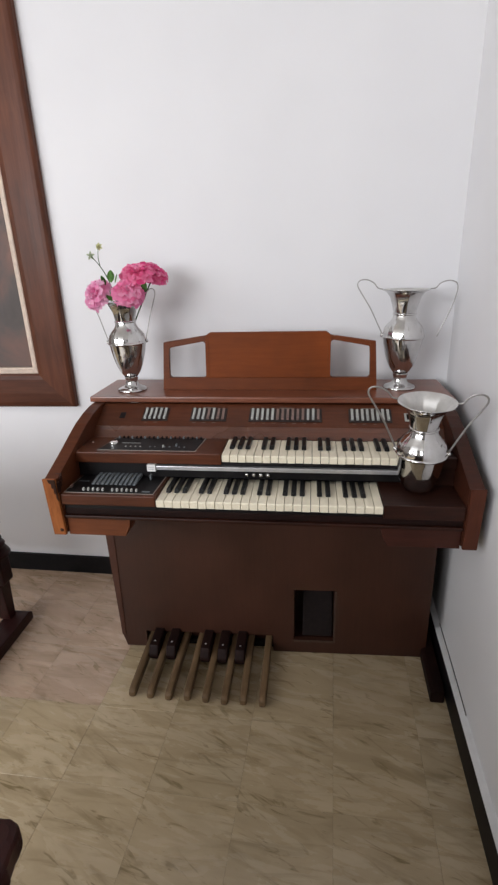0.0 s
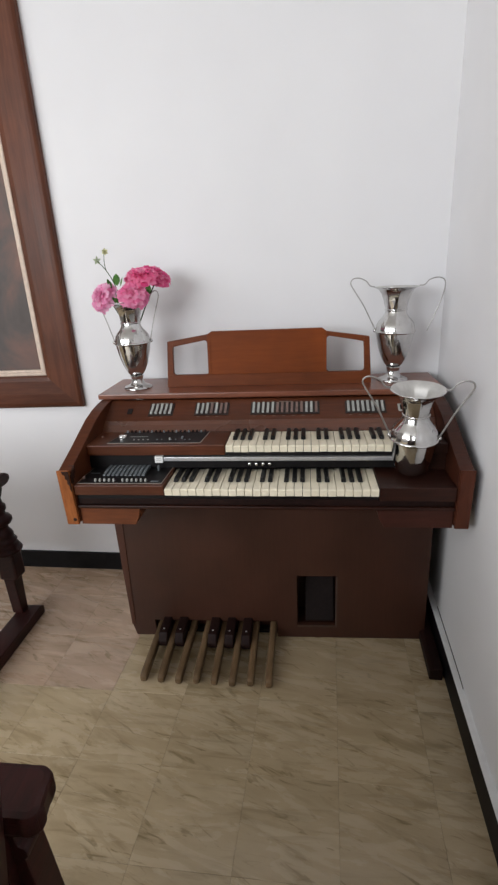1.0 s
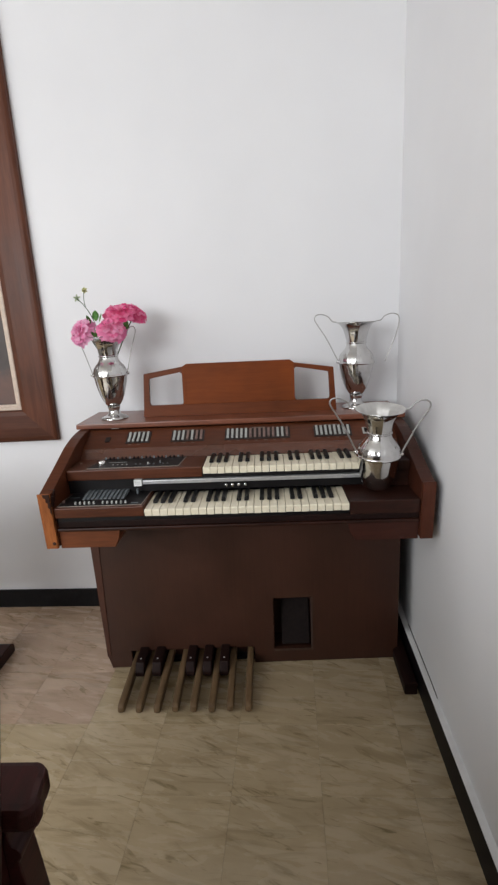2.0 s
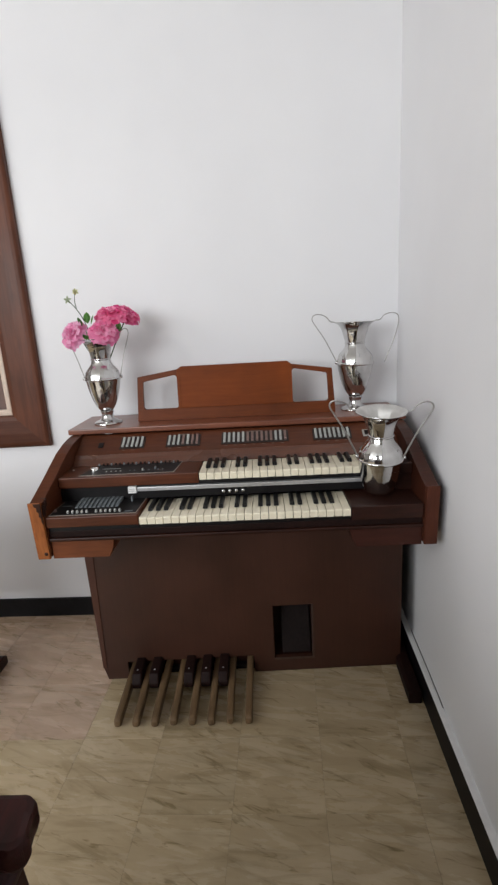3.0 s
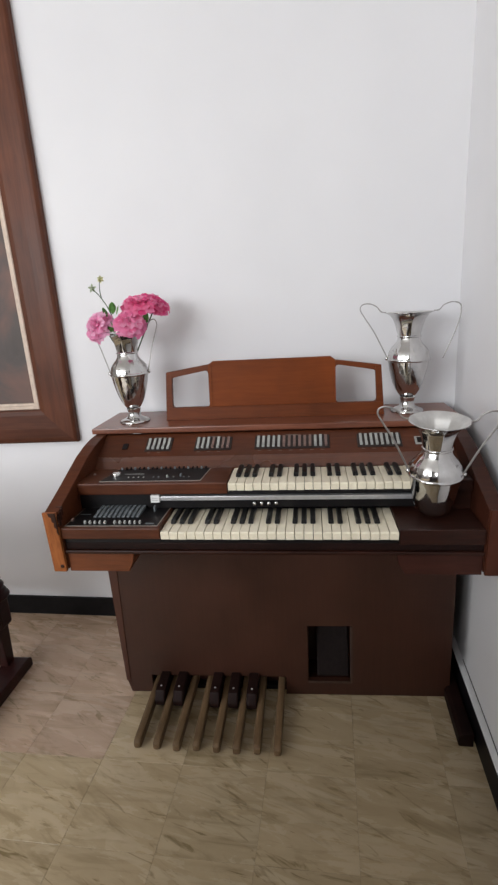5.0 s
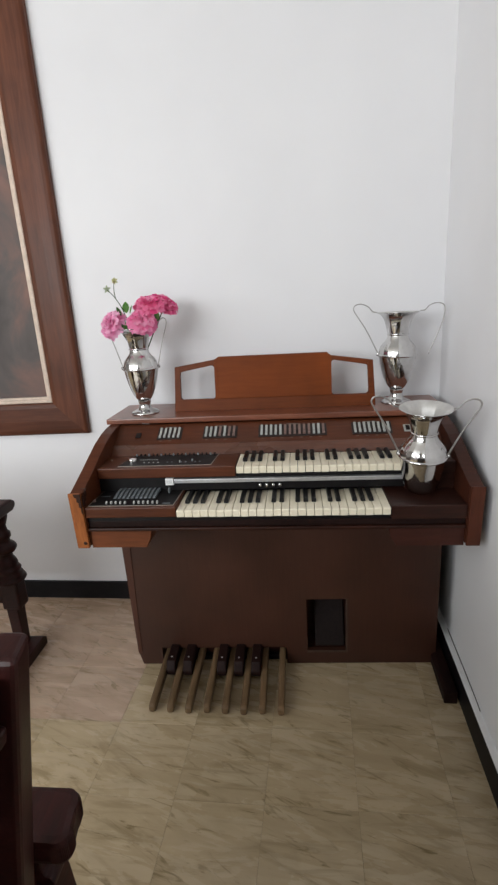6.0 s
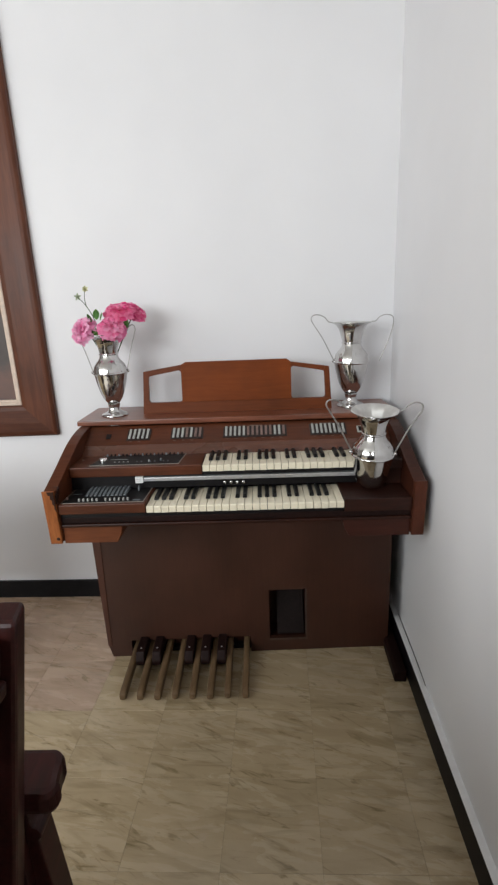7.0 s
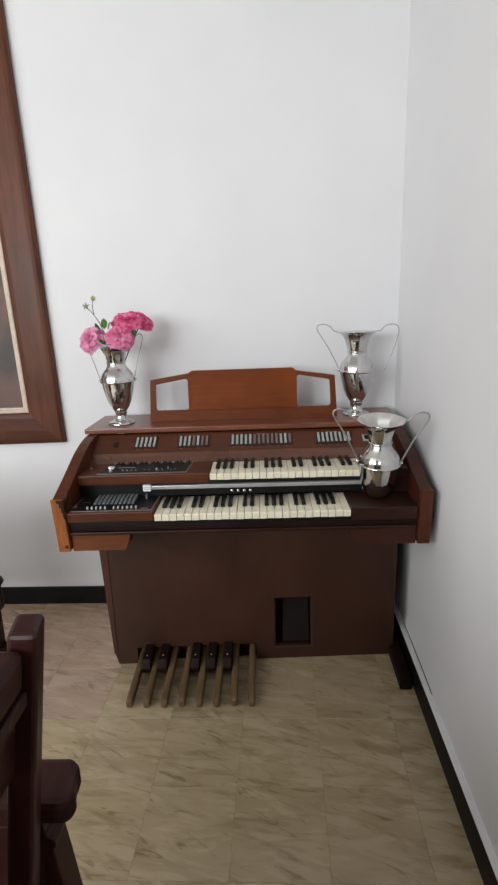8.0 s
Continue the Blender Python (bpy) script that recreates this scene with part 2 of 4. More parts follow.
LINER = plain("cream_liner", (0.62, 0.50, 0.41), 0.55, 0, 0.12, 40.0)
CANVAS = painting()
STEM = plain("green_stem", (0.05, 0.085, 0.03), 0.55, 0, 0.3, 60.0)
LEAF = plain("green_leaf", (0.16, 0.37, 0.09), 0.5, 0, 0.3, 60.0)
PALEBUD = plain("pale_green_bud", (0.42, 0.48, 0.33), 0.55, 0, 0.2, 80.0)
BUD = plain("yellow_green_bud", (0.70, 0.70, 0.40), 0.55, 0, 0.2, 80.0)
PALE = petal_material("pale_pink_petals", (0.90, 0.36, 0.60), (0.97, 0.60, 0.78))
MID = petal_material("pink_petals", (0.90, 0.23, 0.47), (0.98, 0.52, 0.72))
DEEP = petal_material("deep_pink_petals", (0.86, 0.085, 0.31), (0.98, 0.41, 0.62))
WHITEPAINT = plain("white_gloss_paint", (0.74, 0.74, 0.74), 0.4, 0, 0.05, 30.0)
GLASS, gn, gl, gb = material("window_glass")
gb.inputs["Transmission Weight"].default_value, gb.inputs["Roughness"].default_value = 1.0, 0.0


# ---- building helpers ----
def link_mesh(name, bm, mat, smooth=False):
    me = bpy.data.meshes.new(name)
    bm.normal_update()
    bm.to_mesh(me)
    bm.free()
    for m in (mat if isinstance(mat, (list, tuple)) else [mat]):
        me.materials.append(m)
    if smooth:
        for p in me.polygons:
            p.use_smooth = True
    return new(name, me)


def part(name, bm, mat, parent, label="", smooth=False):
    ob = link_mesh(name, bm, mat, smooth)
    ob.parent = parent
    if label:
        tagged(ob, label)
    return ob


def share(ob, name, m, parent):
    o = new(name, ob.data)
    o.parent = parent
    o.matrix_basis = m
    return o


def thing(name, m, label, category, group="", kind=""):
    e = new(name)
    e.matrix_world = m
    e.empty_display_size = 0.1
    return tagged(e, label, category, group, kind)


def box(x0, x1, y0, y1, z0, z1, bevel=0.002, bm=None, seg=2):
    bm = bm or bmesh.new()
    r = bmesh.ops.create_cube(bm, size=1.0)
    vs = r["verts"]
    for v in vs:
        v.co = Vector(((x0 + x1) / 2 + v.co.x * (x1 - x0), (y0 + y1) / 2 + v.co.y * (y1 - y0), (z0 + z1) / 2 + v.co.z * (z1 - z0)))
    if bevel:
        es = list({e for v in vs for e in v.link_edges})
        bmesh.ops.bevel(bm, geom=es, offset=bevel, segments=seg, affect="EDGES", profile=0.6)
    return bm


def prism(points, axis, a, b, bevel=0.0, bm=None):
    """A closed outline in the two other axes, drawn out along axis from a to b."""
    bm = bm or bmesh.new()

    def at(p, t):
        return {"x": (t, p[0], p[1]), "y": (p[0], t, p[1]), "z": (p[0], p[1], t)}[axis]

    lo = [bm.verts.new(at(p, a)) for p in points]
    hi = [bm.verts.new(at(p, b)) for p in points]
    fs = [bm.faces.new(lo), bm.faces.new(hi[::-1])]
    k = len(points)
    for i in range(k):
        fs.append(bm.faces.new((lo[i], hi[i], hi[(i + 1) % k], lo[(i + 1) % k])))
    bmesh.ops.recalc_face_normals(bm, faces=fs)
    if bevel:
        es = list({e for f in fs for e in f.edges})
        bmesh.ops.bevel(bm, geom=es, offset=bevel, segments=2, affect="EDGES", profile=0.6)
    return bm


def plate(us, vs, holes, axis, a, b, bm=None):
    """A flat plate over the grid us x vs, with the cells named in holes left open; axis 'y' or 'x' is its thickness from a to b."""
    bm = bm or bmesh.new()

    def pt(u, v, t):
        return (u, t, v) if axis == "y" else (t, u, v)

    grid = {}
    for s, t in enumerate((a, b)):
        for i, u in enumerate(us):
            for j, v in enumerate(vs):
                grid[s, i, j] = bm.verts.new(pt(u, v, t))
    solid = {(i, j) for i in range(len(us) - 1) for j in range(len(vs) - 1)} - set(holes)
    for i, j in solid:
        for s in (0, 1):
            q = [grid[s, i, j], grid[s, i + 1, j], grid[s, i + 1, j + 1], grid[s, i, j + 1]]
            bm.faces.new(q if s else q[::-1])
        for (di, dj), (p, q) in {(-1, 0): ((0, 0), (0, 1)), (1, 0): ((1, 0), (1, 1)), (0, -1): ((0, 0), (1, 0)), (0, 1): ((0, 1), (1, 1))}.items():
            if (i + di, j + dj) not in solid:
                A, B = (i + p[0], j + p[1]), (i + q[0], j + q[1])
                bm.faces.new((grid[0, A[0], A[1]], grid[0, B[0], B[1]], grid[1, B[0], B[1]], grid[1, A[0], A[1]]))
    bmesh.ops.delete(bm, geom=[v for v in bm.verts if not v.link_faces], context="VERTS")
    bmesh.ops.recalc_face_normals(bm, faces=bm.faces)
    return bm


def lathe(profile, steps=48, bm=None, centre=(0, 0, 0), close=True):
    """Turns (radius, height) pairs round z."""
    bm = bm or bmesh.new()
    rings = []
    for r, z in profile:
        if r < 1e-5:
            rings.append([bm.verts.new((centre[0], centre[1], centre[2] + z))])
        else:
            rings.append([bm.verts.new((centre[0] + r * math.cos(2 * math.pi * k / steps), centre[1] + r * math.sin(2 * math.pi * k / steps), centre[2] + z)) for k in range(steps)])
    for p, q in zip(rings, rings[1:]):
        for k in range(steps):
            k2 = (k + 1) % steps
            if len(p) == 1 and len(q) == 1:
                continue
            if len(p) == 1:
                bm.faces.new((p[0], q[k], q[k2]))
            elif len(q) == 1:
                bm.faces.new((p[k], p[k2], q[0]))
            else:
                bm.faces.new((p[k], p[k2], q[k2], q[k]))
    bmesh.ops.recalc_face_normals(bm, faces=bm.faces)
    return bm


def smooth_line(pts, n=8):
    """A Catmull-Rom line through the points."""
    ps = [Vector(p) for p in pts]
    ps = [2 * ps[0] - ps[1]] + ps + [2 * ps[-1] - ps[-2]]
    out = []
    for i in range(1, len(ps) - 2):
        a, b, c, d = ps[i - 1:i + 3]
        for k in range(n):
            t = k / n
            out.append(0.5 * (2 * b + (c - a) * t + (2 * a - 5 * b + 4 * c - d) * t * t + (3 * b - a - 3 * c + d) * t ** 3))
    return out + [ps[-2]]


def tube(pts, r0, r1=None, sides=8, bm=None, flat=1.0, up=(0, 0, 1), n=8):
    """A rod along the points; flat below 1 makes it a band."""
    bm = bm or bmesh.new()
    line = smooth_line(pts, n)
    r1 = r0 if r1 is None else r1
    rings = []
    for i, p in enumerate(line):
        d = (line[min(i + 1, len(line) - 1)] - line[max(i - 1, 0)]).normalized()
        s = d.cross(Vector(up))
        s = s.normalized() if s.length > 1e-4 else Vector((1, 0, 0))
        u = s.cross(d)
        r = r0 + (r1 - r0) * i / (len(line) - 1)
        rings.append([bm.verts.new(p + s * (r * math.cos(2 * math.pi * k / sides)) + u * (r * flat * math.sin(2 * math.pi * k / sides))) for k in range(sides)])
    for p, q in zip(rings, rings[1:]):
        for k in range(sides):
            bm.faces.new((p[k], p[(k + 1) % sides], q[(k + 1) % sides], q[k]))
    bm.faces.new(rings[0][::-1])
    bm.faces.new(rings[-1])
    bmesh.ops.recalc_face_normals(bm, faces=bm.faces)
    return bm


# ---- setting ----
# back wall: y = -0.024 - 0.019 x; side wall: x = 0.911 + 0.041 y
BACK_TURN = math.degrees(math.atan(-0.019))
back_m = pose(0, -0.024, 0, 0, 0, BACK_TURN)
side_m = pose(0.911, 0, 0, 0, 0, -math.degrees(math.atan(0.041)))
board_m = pose(0.9065, 0, 0, 0, 0, -math.degrees(math.atan(0.0375)))

wall_back = link_mesh("wall_back", box(ROOM_L - 0.3, 1.2, 0, 0.2, -0.1, ROOM_H + 0.1, 0), WALL)
wall_back.matrix_world = back_m
tagged(wall_back, "white painted plaster wall behind the organ", "wall", kind="structure")
wall_side = link_mesh("wall_side", box(0, 0.2, ROOM_F - 0.4, 0.1, -0.1, ROOM_H + 0.1, 0), WALL)
wall_side.matrix_world = side_m
tagged(wall_side, "white painted plaster side wall beside the organ", "wall", kind="structure")
# left and front walls are unseen; their dark colour holds back fill light
wall_left = link_mesh("wall_left", plate([ROOM_F, ADDED_SIDEWIN[0], ADDED_SIDEWIN[1], 0.2], [-0.1, ADDED_SIDEWIN[2], ADDED_SIDEWIN[3], ROOM_H + 0.1], [(1, 1)], "x", ROOM_L - 0.2, ROOM_L), FARWALL)
tagged(wall_left, "unseen wall, coloured dark grey to cut fill light, with a high window opening", "wall", kind="structure")
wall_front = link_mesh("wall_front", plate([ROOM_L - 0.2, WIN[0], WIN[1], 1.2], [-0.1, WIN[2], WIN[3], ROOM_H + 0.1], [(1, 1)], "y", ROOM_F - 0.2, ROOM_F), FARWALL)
tagged(wall_front, "unseen wall, coloured dark grey to cut fill light, with a wide window opening", "wall", kind="structure")
ceiling = link_mesh("ceiling", box(ROOM_L - 0.2, 1.2, ROOM_F - 0.2, 0.2, ROOM_H, ROOM_H + 0.15, 0), CEIL)
tagged(ceiling, "plain white painted ceiling", "ceiling", kind="structure")
floor = link_mesh("floor", box(ROOM_L - 0.2, 1.2, ROOM_F - 0.2, 0.2, -0.15, -0.0009, 0), GROUT)
tagged(floor, "olive beige marbled vinyl tile floor with thin joints", "floor", kind="structure")

window_1 = thing("window_1", pose(0, 0, 0), "white painted window frame with clear panes", "window", kind="structure")
x0, x1, z0, z1 = WIN
part("window_frame", plate([x0, x0 + 0.05, (x0 + x1) / 2 - 0.025, (x0 + x1) / 2 + 0.025, x1 - 0.05, x1], [z0, z0 + 0.05, z1 - 0.05, z1], [(1, 1), (3, 1)], "y", ROOM_F - 0.12, ROOM_F - 0.07), WHITEPAINT, window_1)
for a in (x0 + 0.05, (x0 + x1) / 2 + 0.025):
    pane = part("pane", box(a, a + (x1 - x0) / 2 - 0.075, ROOM_F - 0.1, ROOM_F - 0.094, z0 + 0.05, z1 - 0.05, 0), GLASS, window_1)
    pane.visible_shadow = False

# unseen side window, added to go with the left fill lamp
added_window = thing("added_window", pose(0, 0, 0), "unseen added side window, white painted frame with one clear pane", "window", kind="structure")
y0, y1, z0, z1 = ADDED_SIDEWIN
part("window_frame", plate([y0, y0 + 0.05, y1 - 0.05, y1], [z0, z0 + 0.05, z1 - 0.05, z1], [(1, 1)], "x", ROOM_L - 0.12, ROOM_L - 0.07), WHITEPAINT, added_window)
pane = part("pane", box(ROOM_L - 0.1, ROOM_L - 0.094, y0 + 0.05, y1 - 0.05, z0 + 0.05, z1 - 0.05, 0), GLASS, added_window)
pane.visible_shadow = False

bb = link_mesh("baseboard", box(ROOM_L, 0.88, -0.012, -0.0005, 0, 0.088, 0.002), BASEB)
bb.matrix_world = back_m
tagged(bb, "glossy black painted baseboard along the back wall", "baseboard", kind="structure")
bb = link_mesh("baseboard", box(-0.0195, 0.02, ROOM_F, -0.05, 0, 0.092, 0.002), BASEB)
bb.matrix_world = board_m
tagged(bb, "glossy black painted baseboard along the side wall", "baseboard", kind="structure")
trim = link_mesh("trim", box(-0.019, 0.018, ROOM_F, -0.07, 0.0922, 0.0955, 0.0012), WHITEPAINT)
trim.matrix_world = board_m
tagged(trim, "white paint edge along the top of the black baseboard", "trim", kind="structure")
cable = link_mesh("cable", tube([(-0.0015, -0.36, 0.0968), (-0.0015, -0.48, 0.0978), (-0.0015, -0.60, 0.0985), (-0.002, -0.70, 0.0980), (-0.003, -0.75, 0.0967)], 0.0012, sides=6), plain("dark_cable", (0.06, 0.055, 0.052), 0.6), True)
cable.matrix_world = side_m
tagged(cable, "thin dark cable lying along the baseboard ledge", "cable")

# ---- picture on the back wall ----
PX1, PX0, PZ0, PZ1, PW = -0.523, -1.75, 0.809, 2.62, 0.137
picture = thing("picture", back_m @ Matrix.Translation((PX1, 0, PZ0)) @ Matrix.Rotation(radians(-0.6), 4, "Y") @ Matrix.Translation((-PX1, 0, -PZ0)), "large framed dark oil painting in a wide brown wooden frame", "picture")
profile = [(0.0, -0.002), (0.0, -0.022), (0.003, -0.028), (0.010, -0.0325), (0.022, -0.035), (0.060, -0.036), (0.115, -0.034), (0.130, -0.030), (PW, -0.026), (PW, -0.002)]


def frame_rail(ax0, ax1, inward, fixed, vertical, mat, name="frame_rail", prof=profile, width=PW):
    """One mitred rail; profile pairs are (inward from the outer edge, y)."""
    bm = bmesh.new()
    rings = []
    for end, sgn in ((ax0, 1), (ax1, -1)):
        ring = []
        for d, y in prof:
            along, across = end + sgn * d, fixed + inward * d
            ring.append(bm.verts.new((across, y, along) if vertical else (along, y, across)))
        rings.append(ring)
    k = len(prof)
    for i in range(k):
        bm.faces.new((rings[0][i], rings[0][(i + 1) % k], rings[1][(i + 1) % k], rings[1][i]))
    bm.faces.new(rings[0])
    bm.faces.new(rings[1][::-1])
    bmesh.ops.recalc_face_normals(bm, faces=bm.faces)
    return part(name, bm, mat, picture)


frame_rail(PZ0, PZ1, -1, PX1, True, FRAMEWOOD)
frame_rail(PZ0, PZ1, 1, PX0, True, FRAMEWOOD)
frame_rail(PX0, PX1, 1, PZ0, False, FRAMEWOOD_H)
frame_rail(PX0, PX1, -1, PZ1, False, FRAMEWOOD_H)
lin = [(0, -0.002), (0, -0.024), (0.003, -0.027), (0.014, -0.027), (0.017, -0.021), (0.024, -0.019), (0.024, -0.002)]
a, b_, c, d = PX0 + PW + 0.0005, PX1 - PW - 0.0005, PZ0 + PW + 0.0005, PZ1 - PW - 0.0005
for args in ((c, d, -1, b_, True), (c, d, 1, a, True), (a, b_, 1, c, False), (a, b_, -1, d, False)):
    o = frame_rail(*args, LINER, "liner", lin)
    tagged(o, "cream painted inner liner")
part("canvas", box(a + 0.025, b_ - 0.025, -0.012, -0.003, c + 0.025, d - 0.025, 0), CANVAS, picture, "dark brown and dull rose painted canvas")

# ---- organ ----
CX = 0.2725
organ = thing("electric_organ", pose(CX, -0.3, 0), "brown wooden two-manual spinet organ with a worn chipped arm edge", "organ")
organ_inv = organ.matrix_world.inverted()


def opart(name, bm, mat, label="", smooth=False, parent=None):
    """A part of the organ, built in world coordinates."""
    bmesh.ops.transform(bm, matrix=organ_inv, verts=bm.verts)
    return part(name, bm, mat, parent or organ, label, smooth)


def base_part(name, bm, mat, label=""):
    """A part of the organ's base, whose front stands a little turned under the keyboards."""
    for v in bm.verts:
        v.co.y += 0.030 * (v.co.x - 0.60)
    return opart(name, bm, mat, label)


L, R = -0.312, 0.856
BL, BR = -0.262, 0.836
# base
bm = plate([BL, -0.172, 0.297, 0.372, 0.512, BR], [0.002, 0.058, 0.072, 0.272, 0.69], [(1, 0), (1, 1), (3, 1), (3, 2)], "y", -0.434, -0.418)
for v in bm.verts:
    if v.co.x < BL + 0.01:
        v.co.x += -0.016 * v.co.z / 0.69 if v.co.z > 0.05 else 0.013
base_part("front_panel", bm, PANEL)
for sx in (BL, BR - 0.02):
    bm = box(sx, sx + 0.02, -0.417, -0.075, 0.064, 0.69, 0.0015)
    for v in bm.verts:
        v.co.x -= 0.016 * v.co.z / 0.69 if sx < 0 else 0
    base_part("side_panel", bm, PANEL)
opart("back_panel", box(BL + 0.021, BR - 0.021, -0.09, -0.076, 0.02, 0.9, 0.001), DARKCASE)
base_part("bottom_board", box(BL + 0.021, BR - 0.021, -0.416, -0.095, 0.004, 0.02, 0.001), BLACK)
stile = [(BL - 0.0165, 0.688), (BL + 0.020, 0.688), (BL + 0.0135, 0.052), (BL - 0.001, 0.052)]
base_part("front_stile", prism(stile, "y", -0.4372, -0.4342, 0.001), wood("stile_laminate", (0.054, 0.0175, 0.0098), (0.070, 0.0235, 0.0128), (44.0, 44.0, 2.0), 0.42, 0.1, 0.0, 0.34), "slightly redder edge board of the organ base")
for sx in (BL + 0.013, BR - 0.025):
    base_part("side_plinth", box(sx, sx + 0.0115, -0.417, -0.08, 0, 0.0635, 0.002), PANEL)
# swell pedal in its recess
base_part("recess_lining", plate([0.362, 0.374, 0.512, 0.524], [0.045, 0.058, 0.272, 0.282], [(1, 1)], "y", -0.4165, -0.33), DARKCASE)
base_part("recess_back", box(0.362, 0.524, -0.329, -0.322, 0.045, 0.282, 0), DARKCASE)
base_part("recess_rim", plate([0.372, 0.512, 0.519], [0.050, 0.058, 0.272], [(0, 1)], "y", -0.4365, -0.4345), RIM, "pale brown rim along the right and bottom of the recess")
base_part("swell_pedal", prism([(-0.345, 0.255), (-0.425, 0.070), (-0.412, 0.062), (-0.332, 0.247)], "x", 0.402, 0.508, 0.004), RUBBER, "black rubber covered expression pedal")
# bass pedals
base_part("pedal_rail", box(-0.188, 0.303, -0.395, -0.36, 0.021, 0.075, 0.002), DARKCASE)
nat = None
for k in range(8):
    x = -0.149 + 0.0613 * k
    if nat is None:
        bm = prism([(0.0, 0.034), (0.012, 0.040), (0.30, 0.060), (0.30, 0.022), (0.012, 0.006), (0.0, 0.012)], "x", -0.0118, 0.0118, 0.0085)
        nat = part("bass_pedal", bm, PEDALWOOD, organ, "worn pale wooden bass pedal")
        nat.matrix_basis = pose(x - CX, -0.70 + 0.3, 0)
    else:
        o = share(nat, "bass_pedal", pose(x - CX, -0.70 + 0.3 - 0.002 * (k % 3), 0, 0, 0, 0.6 * math.sin(k * 2.3)), organ)
        tagged(o, "worn pale wooden bass pedal")
shp = None
for k in (0, 1, 3, 4, 5):
    x = -0.149 + 0.0613 * (k + 0.5)
    if shp is None:
        bm = prism([(0.0, 0.050), (0.016, 0.082), (0.10, 0.088), (0.15, 0.078), (0.15, 0.04), (0.004, 0.030)], "x", -0.0168, 0.0168, 0.006)
        shp = part("sharp_bass_pedal", bm, SHARPWOOD, organ, "dark raised sharp bass pedal")
        shp.matrix_basis = pose(x - CX, -0.553 + 0.3, 0)
    else:
        tagged(share(shp, "sharp_bass_pedal", pose(x - CX, -0.553 + 0.3, 0), organ), "dark raised sharp bass pedal")
    dot = lathe([(0, 0.0015), (0.0025, 0.0012), (0.0035, 0)], 10, None, (x, -0.518, 0.0842))
    opart("pedal_screw", dot, STRIP, "small pale screw head", True)
# arms: swept side cheeks
cheek = [(-0.08, 0.62), (-0.690, 0.62), (-0.703, 0.795), (-0.66, 0.811), (-0.60, 0.834), (-0.54, 0.859), (-0.48, 0.883), (-0.42, 0.899), (-0.37, 0.907), (-0.335, 0.9095), (-0.30, 0.910), (-0.08, 0.910)]
opart("side_cheek", prism(cheek, "x", L, L + 0.038, 0.003), CASE)
# right cheek: a darker copy of the case walnut, shade put into its colour
opart("side_cheek", prism(cheek, "x", R - 0.038, R, 0.003), wood("shaded_cheek_walnut", (0.038, 0.0108, 0.0056), (0.060, 0.0178, 0.0092), (3.0, 34.0, 34.0), 0.4, 0.15), "red-brown swept cheek with the shade of its end in the colour")
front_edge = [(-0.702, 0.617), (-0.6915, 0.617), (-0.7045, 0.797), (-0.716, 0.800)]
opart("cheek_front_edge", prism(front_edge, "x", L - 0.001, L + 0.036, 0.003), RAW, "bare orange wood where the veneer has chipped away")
# the right front edge is darkened in colour the same way
opart("cheek_front_edge", prism(front_edge, "x", R - 0.037, R + 0.001, 0.003), wood("shaded_edge_wood", (0.050, 0.0135, 0.0068), (0.078, 0.022, 0.0105), (30, 30, 3), 0.42, 0.12))
# broken corner of veneer and a screw on the bare edge
bm = bmesh.new()
for k in range(7):
    box(L + 0.024 + 0.002 * (k % 3), L + 0.041 + 0.002 * (k % 2), -0.709 + 0.004 * k, -0.703 + 0.004 * k, 0.755 + 0.006 * k - 0.004 * (k % 2), 0.785 + 0.003 * k, 0.001, bm)
jag = bmesh.new()
prism([(L + 0.016, 0.7975), (L + 0.0365, 0.7975), (L + 0.0365, 0.732), (L + 0.0325, 0.741), (L + 0.0335, 0.752), (L + 0.028, 0.758), (L + 0.0295, 0.770), (L + 0.024, 0.774), (L + 0.025, 0.785), (L + 0.019, 0.788)], "y", -0.7045, -0.7010, 0, jag)
for v in jag.verts:
    v.co.y -= (v.co.z - 0.617) * 0.0773
opart("torn_veneer", jag, DARKCASE, "torn dark veneer edge over bare wood")
opart("chipped_veneer", bm, DARKCASE, "dark splintered veneer at the arm corner")
bm = lathe([(0, 0.0025), (0.003, 0.0022), (0.0055, 0.0008), (0.006, -0.001)], 14)
bmesh.ops.transform(bm, matrix=pose(L + 0.026, -0.7035, 0.635, 90), verts=bm.verts)
opart("screw", bm, DARKCASE, "dark rusted screw head", True)
# key bed, key slip, corner brackets
opart("key_bed", box(L + 0.039, R - 0.039, -0.66, -0.10, 0.681, 0.700, 0.002), DARKCASE)
opart("key_slip", box(L + 0.039, R - 0.039, -0.690, -0.661, 0.6805, 0.7005, 0.002), SHARPWOOD, "nearly black slip below the keys")
opart("slip_moulding", box(L + 0.039, R - 0.039, -0.698, -0.661, 0.6695, 0.680, 0.003), DARKCASE, "dark brown moulding below the slip")
opart("corner_bracket", prism([(L + 0.039, 0.612), (-0.103, 0.612), (-0.090, 0.640), (-0.084, 0.669), (L + 0.039, 0.669)], "y", -0.688, -0.44, 0.002), wood("bracket_wood", (0.115, 0.033, 0.0115), (0.175, 0.053, 0.0185), (3, 30, 30), 0.42, 0.15), "orange brown wooden corner bracket")
# right bracket: bracket wood with the shade of this end painted in
opart("corner_bracket", prism([(R - 0.039, 0.612), (0.63, 0.612), (0.614, 0.640), (0.608, 0.669), (R - 0.039, 0.669)], "y", -0.688, -0.44, 0.002), wood("shaded_bracket_wood", (0.034, 0.0098, 0.0062), (0.056, 0.0165, 0.0105), (3, 30, 30), 0.45, 0.1))
# lower manual
TOPW, TOPU = 0.737, 0.826


